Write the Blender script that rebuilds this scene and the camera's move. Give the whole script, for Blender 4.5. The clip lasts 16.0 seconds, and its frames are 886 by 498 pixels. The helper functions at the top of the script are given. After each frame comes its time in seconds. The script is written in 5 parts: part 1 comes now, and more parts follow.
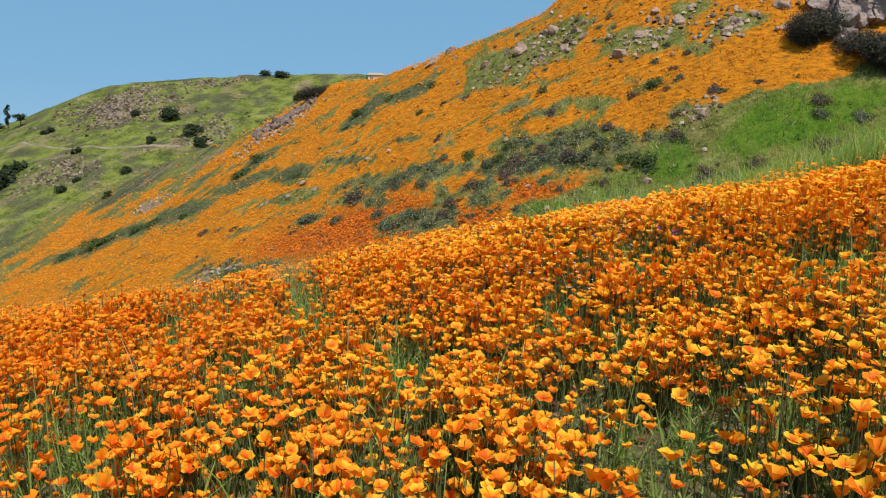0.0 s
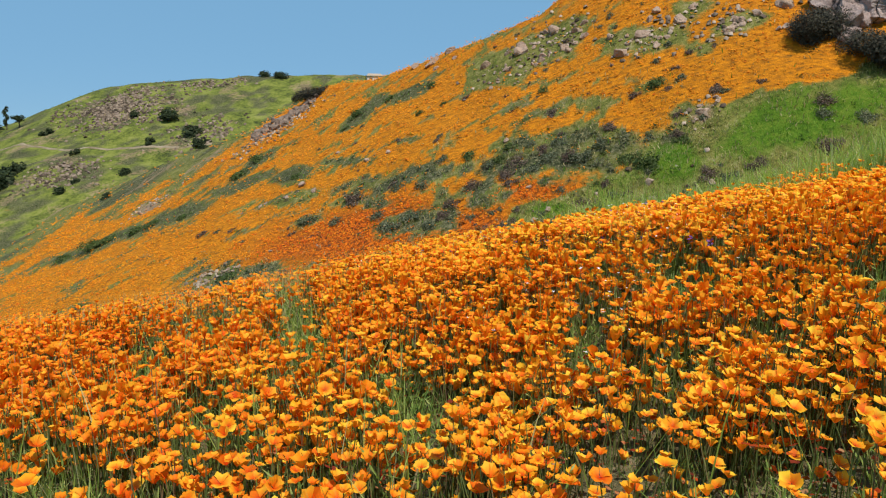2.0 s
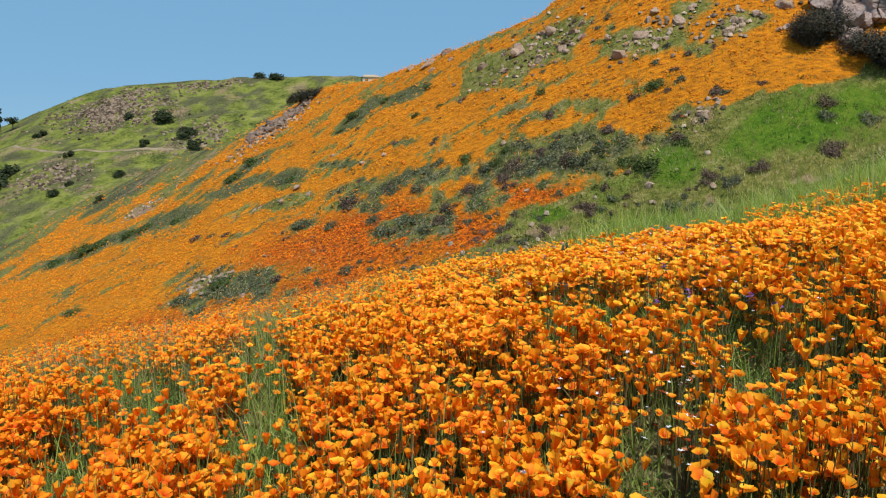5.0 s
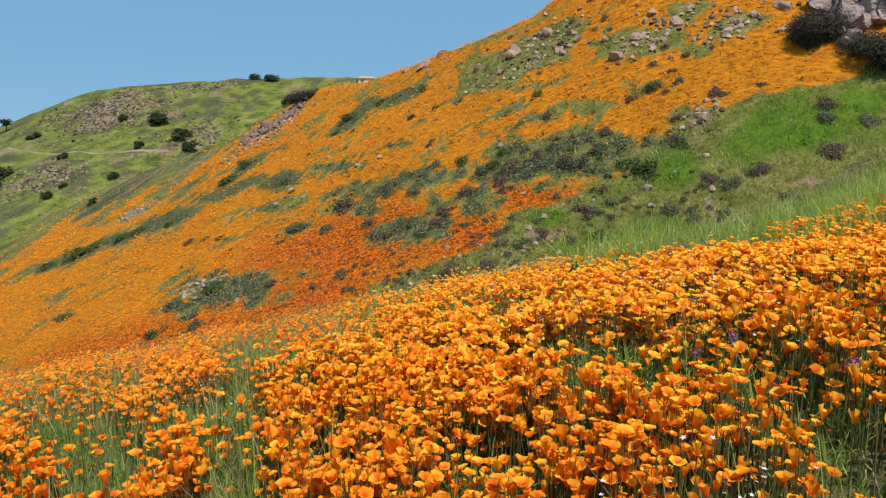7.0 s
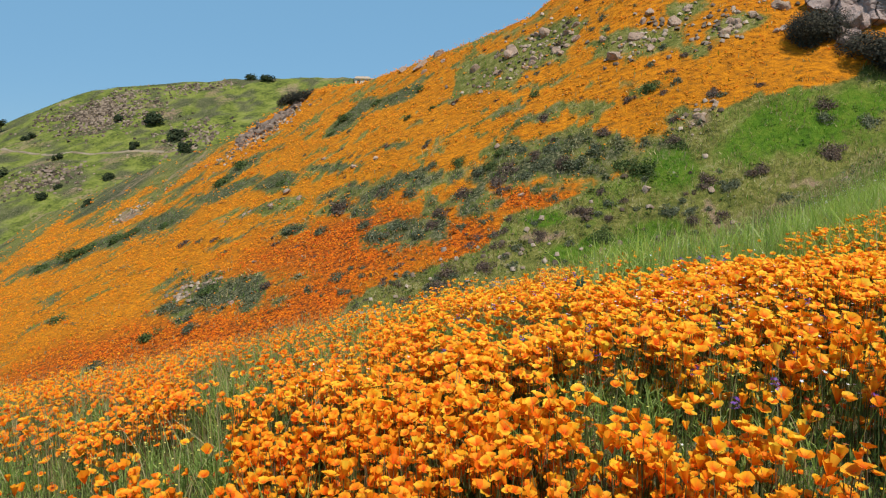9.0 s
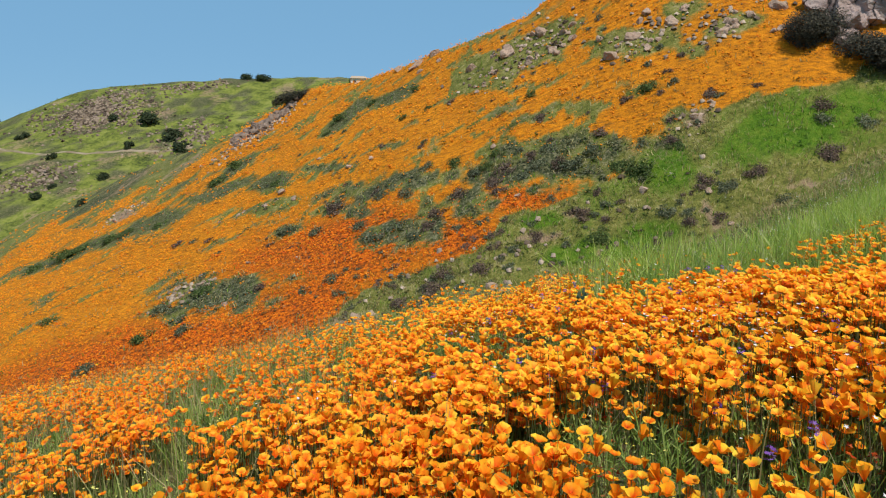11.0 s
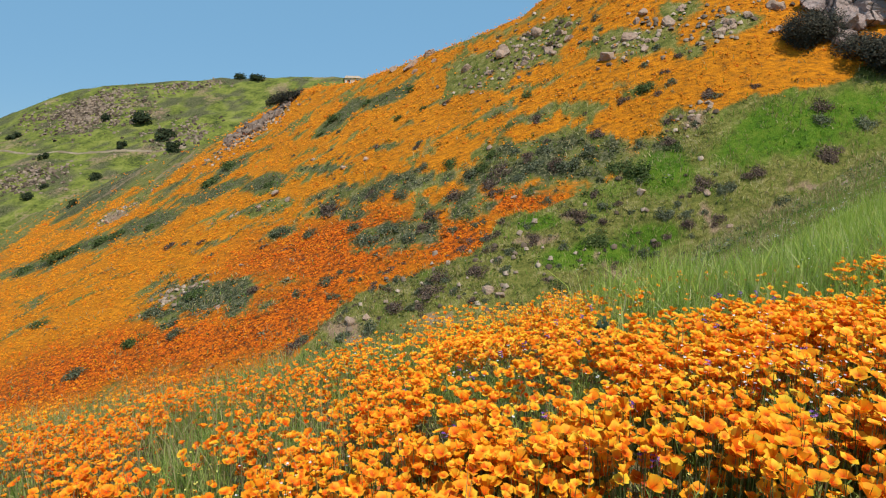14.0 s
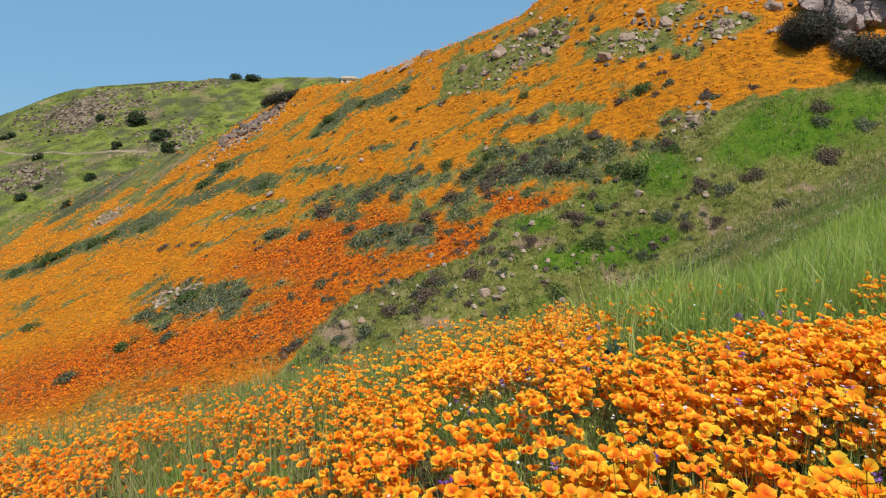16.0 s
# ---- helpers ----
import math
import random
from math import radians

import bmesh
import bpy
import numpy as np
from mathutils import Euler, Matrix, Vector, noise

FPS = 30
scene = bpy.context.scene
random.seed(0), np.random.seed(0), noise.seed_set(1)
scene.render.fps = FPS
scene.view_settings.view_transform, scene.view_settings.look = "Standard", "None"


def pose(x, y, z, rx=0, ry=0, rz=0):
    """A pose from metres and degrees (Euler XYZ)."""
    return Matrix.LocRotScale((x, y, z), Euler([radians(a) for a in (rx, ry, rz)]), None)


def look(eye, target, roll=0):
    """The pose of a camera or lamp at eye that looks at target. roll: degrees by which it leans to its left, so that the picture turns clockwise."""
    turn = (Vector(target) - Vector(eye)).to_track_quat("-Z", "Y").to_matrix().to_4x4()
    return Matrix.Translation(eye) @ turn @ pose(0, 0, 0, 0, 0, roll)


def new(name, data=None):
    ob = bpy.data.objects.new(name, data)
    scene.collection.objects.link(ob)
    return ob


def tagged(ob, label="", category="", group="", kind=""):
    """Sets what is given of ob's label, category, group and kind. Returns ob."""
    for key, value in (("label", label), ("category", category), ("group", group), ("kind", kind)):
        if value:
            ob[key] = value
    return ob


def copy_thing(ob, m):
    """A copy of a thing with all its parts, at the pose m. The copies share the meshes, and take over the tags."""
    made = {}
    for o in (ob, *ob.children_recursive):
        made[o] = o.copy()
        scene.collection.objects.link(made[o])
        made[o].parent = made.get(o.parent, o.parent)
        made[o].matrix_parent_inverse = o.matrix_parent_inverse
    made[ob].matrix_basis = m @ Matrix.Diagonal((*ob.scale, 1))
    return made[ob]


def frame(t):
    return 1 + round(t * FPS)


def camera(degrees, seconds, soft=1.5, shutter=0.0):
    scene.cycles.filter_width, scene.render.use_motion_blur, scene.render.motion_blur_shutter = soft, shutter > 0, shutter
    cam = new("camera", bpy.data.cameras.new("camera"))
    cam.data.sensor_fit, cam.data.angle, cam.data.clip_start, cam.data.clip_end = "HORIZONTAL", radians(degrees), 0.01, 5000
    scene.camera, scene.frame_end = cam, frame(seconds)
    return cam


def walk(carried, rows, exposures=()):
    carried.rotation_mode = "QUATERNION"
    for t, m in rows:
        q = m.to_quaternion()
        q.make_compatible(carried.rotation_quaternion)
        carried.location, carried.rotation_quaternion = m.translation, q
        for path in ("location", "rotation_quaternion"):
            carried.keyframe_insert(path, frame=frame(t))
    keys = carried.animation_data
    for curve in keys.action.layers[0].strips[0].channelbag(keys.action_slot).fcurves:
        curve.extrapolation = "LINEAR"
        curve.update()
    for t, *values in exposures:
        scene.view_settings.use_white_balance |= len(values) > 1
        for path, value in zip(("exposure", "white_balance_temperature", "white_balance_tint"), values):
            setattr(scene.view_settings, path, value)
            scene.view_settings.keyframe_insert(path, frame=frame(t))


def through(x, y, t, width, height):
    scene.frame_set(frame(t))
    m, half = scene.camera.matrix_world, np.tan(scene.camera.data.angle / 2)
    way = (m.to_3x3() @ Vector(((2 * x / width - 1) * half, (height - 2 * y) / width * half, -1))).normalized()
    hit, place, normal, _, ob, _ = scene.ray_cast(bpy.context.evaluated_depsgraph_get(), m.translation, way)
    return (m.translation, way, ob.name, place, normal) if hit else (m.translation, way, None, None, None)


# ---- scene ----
cam = camera(67.2, 16.0, soft=1.15)
PATH = [
    (0.0, pose(0.000, 0.000, -0.000, 81.500, -0.000, -0.000)),
    (0.5, pose(-0.012, 0.089, -0.013, 81.526, 0.017, -0.008)),
    (1.0, pose(-0.028, 0.173, -0.025, 81.541, 0.014, -0.016)),
    (1.5, pose(-0.040, 0.255, -0.018, 81.554, 0.049, -0.039)),
    (2.0, pose(-0.041, 0.343, 0.001, 81.565, 0.084, -0.059)),
    (2.5, pose(-0.042, 0.435, 0.014, 81.583, 0.126, -0.112)),
    (3.0, pose(-0.044, 0.533, 0.027, 81.589, 0.156, -0.171)),
    (3.5, pose(-0.058, 0.638, 0.044, 81.596, 0.161, -0.231)),
    (4.0, pose(-0.063, 0.746, 0.072, 81.617, 0.177, -0.278)),
    (4.5, pose(-0.063, 0.853, 0.109, 81.621, 0.205, -0.328)),
    (7.0, pose(-0.082, 1.397, 0.207, 81.730, 0.292, -0.752)),
    (7.5, pose(-0.084, 1.498, 0.224, 81.757, 0.313, -0.822)),
    (8.0, pose(-0.084, 1.586, 0.240, 81.759, 0.329, -0.893)),
    (10.5, pose(-0.043, 1.954, 0.262, 81.727, 0.295, -1.272)),
    (11.0, pose(-0.040, 2.029, 0.272, 81.737, 0.271, -1.364)),
    (11.5, pose(-0.050, 2.100, 0.283, 81.750, 0.241, -1.461)),
    (12.0, pose(-0.065, 2.168, 0.298, 81.744, 0.240, -1.558)),
    (12.5, pose(-0.078, 2.231, 0.312, 81.729, 0.241, -1.623)),
    (13.0, pose(-0.090, 2.292, 0.326, 81.723, 0.233, -1.702)),
    (13.5, pose(-0.097, 2.357, 0.340, 81.717, 0.245, -1.777)),
    (14.0, pose(-0.098, 2.436, 0.353, 81.716, 0.234, -1.840)),
    (14.5, pose(-0.100, 2.518, 0.363, 81.725, 0.227, -1.916)),
    (15.0, pose(-0.095, 2.601, 0.375, 81.735, 0.224, -2.000)),
    (15.5, pose(-0.086, 2.689, 0.384, 81.732, 0.227, -2.081)),
    (16.0, pose(-0.082, 2.771, 0.390, 81.750, 0.218, -2.156)),
]
walk(cam, PATH)

# ---- light ----
SUN_FROM = Vector((0.22, -0.40, 0.89)).normalized()
sky_world = bpy.data.worlds.new("spring_sky")
scene.world = sky_world
sky_world.use_nodes = True
wn = sky_world.node_tree.nodes
sky_tex = wn.new("ShaderNodeTexSky")
sky_tex.sky_type = "NISHITA"
sky_tex.sun_disc = False
sky_tex.sun_elevation = math.asin(SUN_FROM.z)
sky_tex.sun_rotation = math.atan2(SUN_FROM.x, SUN_FROM.y)
sky_tex.altitude = 1500
sky_tex.air_density = 0.9
sky_tex.dust_density = 0.1
sky_tex.ozone_density = 3.0
haze = wn.new("ShaderNodeMix")
haze.data_type = "RGBA"
haze.inputs[0].default_value = 0.85
haze.inputs[7].default_value = (1.55, 3.35, 5.2, 1)
sky_world.node_tree.links.new(sky_tex.outputs[0], haze.inputs[6])
sky_world.node_tree.links.new(haze.outputs[2], wn["Background"].inputs[0])
wn["Background"].inputs[1].default_value = 0.125
sun_data = bpy.data.lights.new("sun", "SUN")
sun_data.energy = 4.5
sun_data.angle = radians(0.53)
sun_data.color = (1.0, 0.955, 0.88)
sun = new("sun", sun_data)
sun.matrix_world = look(tuple(SUN_FROM * 100), (0, 0, 0))
scene.view_settings.exposure = 0.0


# ---- lie of the land ----
def lattice(ix, iy, seed):
    h = (ix.astype(np.int64) * 374761393 + iy.astype(np.int64) * 668265263 + seed * 982451653) & 0x7FFFFFFF
    h = ((h ^ (h >> 13)) * 1274126177) & 0x7FFFFFFF
    return ((h ^ (h >> 16)) & 0xFFFF) / 65535.0


def noise2(x, y, size, seed=0):
    """Smooth value noise, 0 to 1, with lumps about size metres wide."""
    x, y = np.asarray(x, float) / size + 1000.0, np.asarray(y, float) / size + 1000.0
    ix, iy = np.floor(x), np.floor(y)
    fx, fy = x - ix, y - iy
    fx, fy = fx * fx * (3 - 2 * fx), fy * fy * (3 - 2 * fy)
    a, b = lattice(ix, iy, seed), lattice(ix + 1, iy, seed)
    c, d = lattice(ix, iy + 1, seed), lattice(ix + 1, iy + 1, seed)
    return (a + (b - a) * fx) * (1 - fy) + (c + (d - c) * fx) * fy


def rough2(x, y, size, seed=0, octaves=4):
    total, amp, weight = 0.0, 1.0, 0.0
    for k in range(octaves):
        total = total + amp * noise2(x, y, size / 2 ** k, seed + 17 * k)
        weight += amp
        amp *= 0.55
    return total / weight


def smooth_max(a, b, k):
    h = np.clip(0.5 + 0.5 * (a - b) / k, 0, 1)
    return b + (a - b) * h + k * h * (1 - h)


def ramp(v, lo, hi):
    s = np.clip((v - lo) / (hi - lo), 0, 1)
    return s * s * (3 - 2 * s)


POPPY_HEIGHT = 0.27


def near_spur(x, y):
    """The gentle spur with the near flowers: it dips away past its crest about 7.5 m ahead."""
    cx, cy = np.clip(x, -5, 1.5), np.clip(y, -0.5, 7.5)
    z = -0.5444 + 0.1112 * cx + 0.0226 * cy + 0.0039 * cx * cx + 0.0164 * cx * cy - 0.0093 * cy * cy
    z = z + 0.10 * np.clip(x + 5, -60, 0) + 0.09 * np.clip(x - 1.5, 0, 0.9) + 0.19 * np.clip(x - 2.4, 0, 2) + 0.03 * np.clip(x - 4.4, 0, 40)
    past = y - 8.4
    slope = np.where(past > 0, np.clip(0.117 - 0.0164 * cx, 0.04, 0.2), 0.0)
    z = z - slope * np.maximum(y - 7.5, 0) - 0.27 * (np.sqrt(past * past + 1.2) + past)
    return z + 0.04 - POPPY_HEIGHT


RIDGE_BEARING = (-0.80, -0.664, -0.58, -0.495, -0.42, -0.342, -0.30, -0.2066, -0.165, -0.10, 0.01, 0.03, 0.14, 0.17, 0.4, 0.8)
RIDGE_SLOPE = (-0.24, -0.148, -0.09, -0.055, -0.02, 0.008, 0.02, 0.072, 0.094, 0.105, 0.142, 0.149, 0.191, 0.215, 0.32, 0.42)


def far_slope(x, y):
    """The big hillside across the gully and, past its ridge, its back."""
    yy = np.maximum(y, 14.0)
    u = np.clip(x / yy, -0.78, 0.70)
    p = 0.02169 + 0.02347 * u - 0.01728 * u * u
    q = -0.04493 + 0.04947 * np.minimum(u, 0.28)
    p = p + 0.0049 * np.maximum(u - 0.28, 0)
    front = (1 - yy * p) / q
    v = np.interp(u, RIDGE_BEARING, RIDGE_SLOPE)
    edge = 1 / np.maximum(p + v * q, 0.006)
    back = edge * v + (v - 0.30) * (yy - edge)
    return -smooth_max(-front, -back, 1.2) + 0.15


def left_hill(x, y):
    """The green hill beyond the valley."""
    top = np.interp(x, (-400, -260, -185, -166, -145, -124, -104, -60, 60, 300), (-30, -22, 0, 7.0, 14.0, 22.0, 24.8, 26.5, 26.5, 20))
    fall = 250 - y
    return top - np.where(fall > 0, 0.46 * (np.sqrt(fall * fall + 64) - 8), 0.05 * -fall)


def land(x, y):
    x, y = np.asarray(x, float), np.asarray(y, float)
    z = smooth_max(near_spur(x, y), far_slope(x, y), 0.8)
    bench = -0.55 + 0.507 * np.clip(x, -30, 30) - 0.303 * np.clip(y, 5, 60)
    z = smooth_max(z, np.where(y > 6, bench, -60), 0.8)
    z = smooth_max(z, left_hill(x, y), 2.0)
    z = smooth_max(z, -32.0 + 0.0 * x, 4.0)
    d = np.hypot(x, y)
    lump = 0.05 * ramp(d, 0.5, 6) + 0.5 * ramp(d, 14, 45) + 1.3 * ramp(d, 100, 220)
    z = z + lump * (rough2(x, y, 9.0, 3) - 0.5) * 1.3 + 0.02 * (noise2(x, y, 0.5, 9) - 0.5)
    return z + ramp(d, 60, 200) * 2.0 * (rough2(x, y, 40.0, 5) - 0.5)




# ---- what grows where ----
MEADOW_EDGE_X = (-12.0, -5.1, -4.3, -2.9, -0.7, 1.5, 3.3, 3.9, 6.0, 7.6, 9.9, 12.0, 13.2, 14.6, 16.1, 18.4, 20.8, 23.4, 40.0)
MEADOW_EDGE_Y = (26.0, 32.1, 33.3, 34.5, 34.3, 34.1, 34.8, 36.2, 35.8, 36.1, 35.6, 36.0, 36.9, 37.0, 36.8, 36.2, 35.8, 36.3, 37.0)
SAGE_BELTS = (
    (9.3, 37.4, 3.4, -1.6, 0.2, 1.2),
    (4.7, 40.1, 3.2, -1.8, 0.0, 1.7),
    (11.8, 36.3, 2.0, -0.9, 0.2, 1.1),
    (6.9, 40.2, 2.8, -1.7, 0.1, 1.0),
    (2.4, 38.6, 1.7, -0.8, 0.0, 1.3),
    (-4.5, 46.1, 2.9, -2.3, -0.3, 1.6),
    (-5.0, 44.1, 2.1, -2.1, -0.2, 1.5),
    (-1.9, 38.4, 2.1, -0.4, -0.3, 1.6),
    (0.0, 38.8, 0.7, 0.0, -0.3, 2.3),
    (-9.1, 45.5, 1.3, -0.7, -0.2, 0.9),
    (-13.2, 41.0, 4.0, -2.8, -1.0, 2.8),
    (-3.4, 31.7, 1.4, 0.9, -0.7, 1.4),
    (-0.6, 33.2, 2.1, 0.2, -0.2, 0.9),
    (-1.4, 32.2, 1.4, 0.0, -0.3, 1.2),
    (-15.3, 40.5, 1.7, -1.2, -0.5, 1.3),
    (-1.9, 44.6, 2.6, -1.6, -0.1, 1.5),
)
GREEN_STRIPS = (
    (-38.6, 68.6, 4.3, -2.1, -2.1, 3.3),
    (-31.3, 65.8, 3.8, -1.8, -1.7, 3.0),
    (-24.8, 63.0, 3.6, -1.6, -1.5, 3.2),
    (-18.7, 61.6, 3.7, -1.5, -1.0, 2.4),
    (-18.5, 66.0, 1.9, 1.2, -0.9, 2.0),
    (-7.4, 62.3, 2.1, 0.9, -0.6, 2.3),
    (-2.8, 59.6, 2.2, -1.0, -0.3, 1.8),
    (-12.6, 56.4, 2.0, -1.2, -0.6, 2.0),
    (-7.6, 52.9, 2.4, -2.5, -0.2, 1.0),
    (-39.3, 90.4, 2.1, 2.3, -2.4, 4.7),
)
ROCKY_TURF = (
    (6.7, 51.9, 3.5, -2.6, -0.1, 3.1),
    (3.6, 54.3, 1.9, -1.2, -0.2, 3.6),
    (13.1, 44.4, 1.9, -1.3, 0.3, 1.4),
    (8.9, 51.7, 2.0, -1.7, 0.1, 1.8),
    (16.1, 45.2, 1.1, -0.9, 0.3, 0.9),
    (17.9, 42.1, 1.6, -0.7, 0.4, 1.1),
    (15.2, 41.6, 1.2, -1.0, 0.2, 0.6),
    (13.7, 37.1, 1.4, -0.3, 0.1, 0.8),
    (4.2, 50.8, 2.1, -2.2, 0.0, 1.6),
    (-11.0, 50.8, 2.6, -1.0, -0.4, 1.5),
    (12.3, 40.6, 1.1, -0.4, 0.0, 0.4),
    (8.9, 42.5, 1.9, -1.7, 0.1, 0.4),
    (6.7, 43.0, 1.2, -0.9, 0.0, 0.4),
)
BARE_EARTH = (
    (12.8, 31.3, 0.25, -1.3, 0.25, 0.1),
    (16.8, 31.1, 0.7, -0.7, 0.1, 0.3),
    (15.2, 30.3, 1.3, -0.5, 0.1, 0.3),
    (-3.7, 32.2, 1.1, -0.5, -0.1, 0.8),
    (0.5, 31.0, 0.8, -0.1, 0.0, 0.4),
    (7.3, 34.8, 0.6, -0.3, 0.1, 0.4),
    (14.0, 36.9, 0.5, -0.1, 0.0, 0.5),
    (5.5, 34.0, 1.3, -0.4, 0.0, 0.3),
    (8.7, 30.8, 1.0, -1.4, 0.1, 0.4),
    (-32.2, 73.3, 2.3, -1.3, -1.2, 2.3),
)
# ovals where the poppy carpet is coloured redder and darker
REDDER_PATCHES = (
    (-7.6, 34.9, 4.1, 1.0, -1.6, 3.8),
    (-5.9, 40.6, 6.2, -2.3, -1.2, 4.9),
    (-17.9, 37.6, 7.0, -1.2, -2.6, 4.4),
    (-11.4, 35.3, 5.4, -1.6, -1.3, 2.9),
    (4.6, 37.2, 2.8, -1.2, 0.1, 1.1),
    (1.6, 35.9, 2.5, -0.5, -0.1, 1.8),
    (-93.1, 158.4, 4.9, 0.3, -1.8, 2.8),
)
LUSH_GRASS = (
    (18.2, 34.4, 4.3, -0.3, 0.5, 1.5),
    (8.1, 32.3, 2.7, -0.6, 0.1, 0.6),
    (12.0, 35.0, 1.3, -0.9, 0.4, 1.2),
    (9.9, 32.5, 1.1, -0.6, 0.1, 0.4),
    (5.6, 35.2, 1.5, -0.5, 0.0, 0.5),
)
# gaps between the mats of near poppies: those that the path passes first, and those after
CLEARINGS_FIRST = (
    (-1.25, 2.95, 0.14, -0.08, 0.15, -0.30),
    (-0.66, 3.10, 0.17, -0.06, 0.14, -0.52),
    (1.50, 2.50, 0.12, -0.10, -0.25, -0.40),
    (0.91, 2.85, 0.09, -0.08, -0.13, -0.35),
    (-0.11, 2.02, 0.08, -0.04, 0.02, -0.26),
    (-1.00, 1.83, 0.16, -0.05, 0.20, -0.38),
    (0.36, 1.06, 0.12, -0.03, -0.04, -0.10),
    (0.84, 1.41, 0.09, -0.03, -0.07, -0.11),
    (0.47, 1.38, 0.13, -0.03, -0.07, -0.14),
    (-1.62, 4.09, 0.36, -0.24, 0.38, -0.80),
    (-0.94, 4.05, 0.20, -0.16, 0.20, -0.70),
    (0.41, 2.32, 0.10, -0.04, -0.07, -0.20),
)
CLEARINGS_LATER = (
    (0.56, 3.90, 0.28, -0.14, -0.08, -0.26),
    (0.81, 3.55, 0.12, -0.06, -0.10, -0.22),
    (0.98, 3.36, 0.17, -0.08, -0.10, -0.19),
    (-1.47, 3.93, 0.36, -0.16, 0.24, -0.44),
    (-1.09, 4.08, 0.26, -0.14, 0.17, -0.46),
    (-1.26, 5.44, 0.20, -0.16, 0.20, -0.60),
    (-1.90, 5.20, 0.25, -0.15, 0.20, -0.40),
    (1.60, 4.05, 0.10, -0.05, -0.24, -0.36),
    (0.22, 3.98, 0.13, -0.06, -0.03, -0.20),
    (-0.95, 4.90, 0.18, -0.10, 0.12, -0.34),
    (0.25, 5.65, 0.25, -0.13, -0.04, -0.33),
    (0.67, 5.38, 0.09, -0.06, -0.09, -0.30),
    (0.28, 4.82, 0.13, -0.07, -0.03, -0.15),
    (-1.28, 5.97, 0.33, -0.20, 0.16, -0.42),
    (-0.68, 5.58, 0.15, -0.09, 0.06, -0.24),
    (-0.22, 6.38, 0.20, -0.17, 0.02, -0.30),
)


def in_patches(x, y, patches, soft=0.35, seed=0, wobble=0.5, size=1.1):
    """1 inside any of the oval patches (centre and two half axes), 0 outside, with ragged edges."""
    best = np.zeros_like(np.asarray(x, float))
    rag = (rough2(x, y, size, seed, 3) - 0.5) * 2 * wobble
    for cx, cy, ax, ay, bx, by in patches:
        det = ax * by - ay * bx
        p, q = ((x - cx) * by - (y - cy) * bx) / det, (ax * (y - cy) - ay * (x - cx)) / det
        best = np.maximum(best, 1 - ramp(np.sqrt(p * p + q * q) + rag, 1 - soft, 1 + soft))
    return best


def along_slope(x, y, stretch=0.3):
    """Ground coordinates drawn out along the slope's own drift lines, which run a little downhill."""
    return (0.92 * x - 0.39 * y) * stretch, 0.39 * x + 0.92 * y


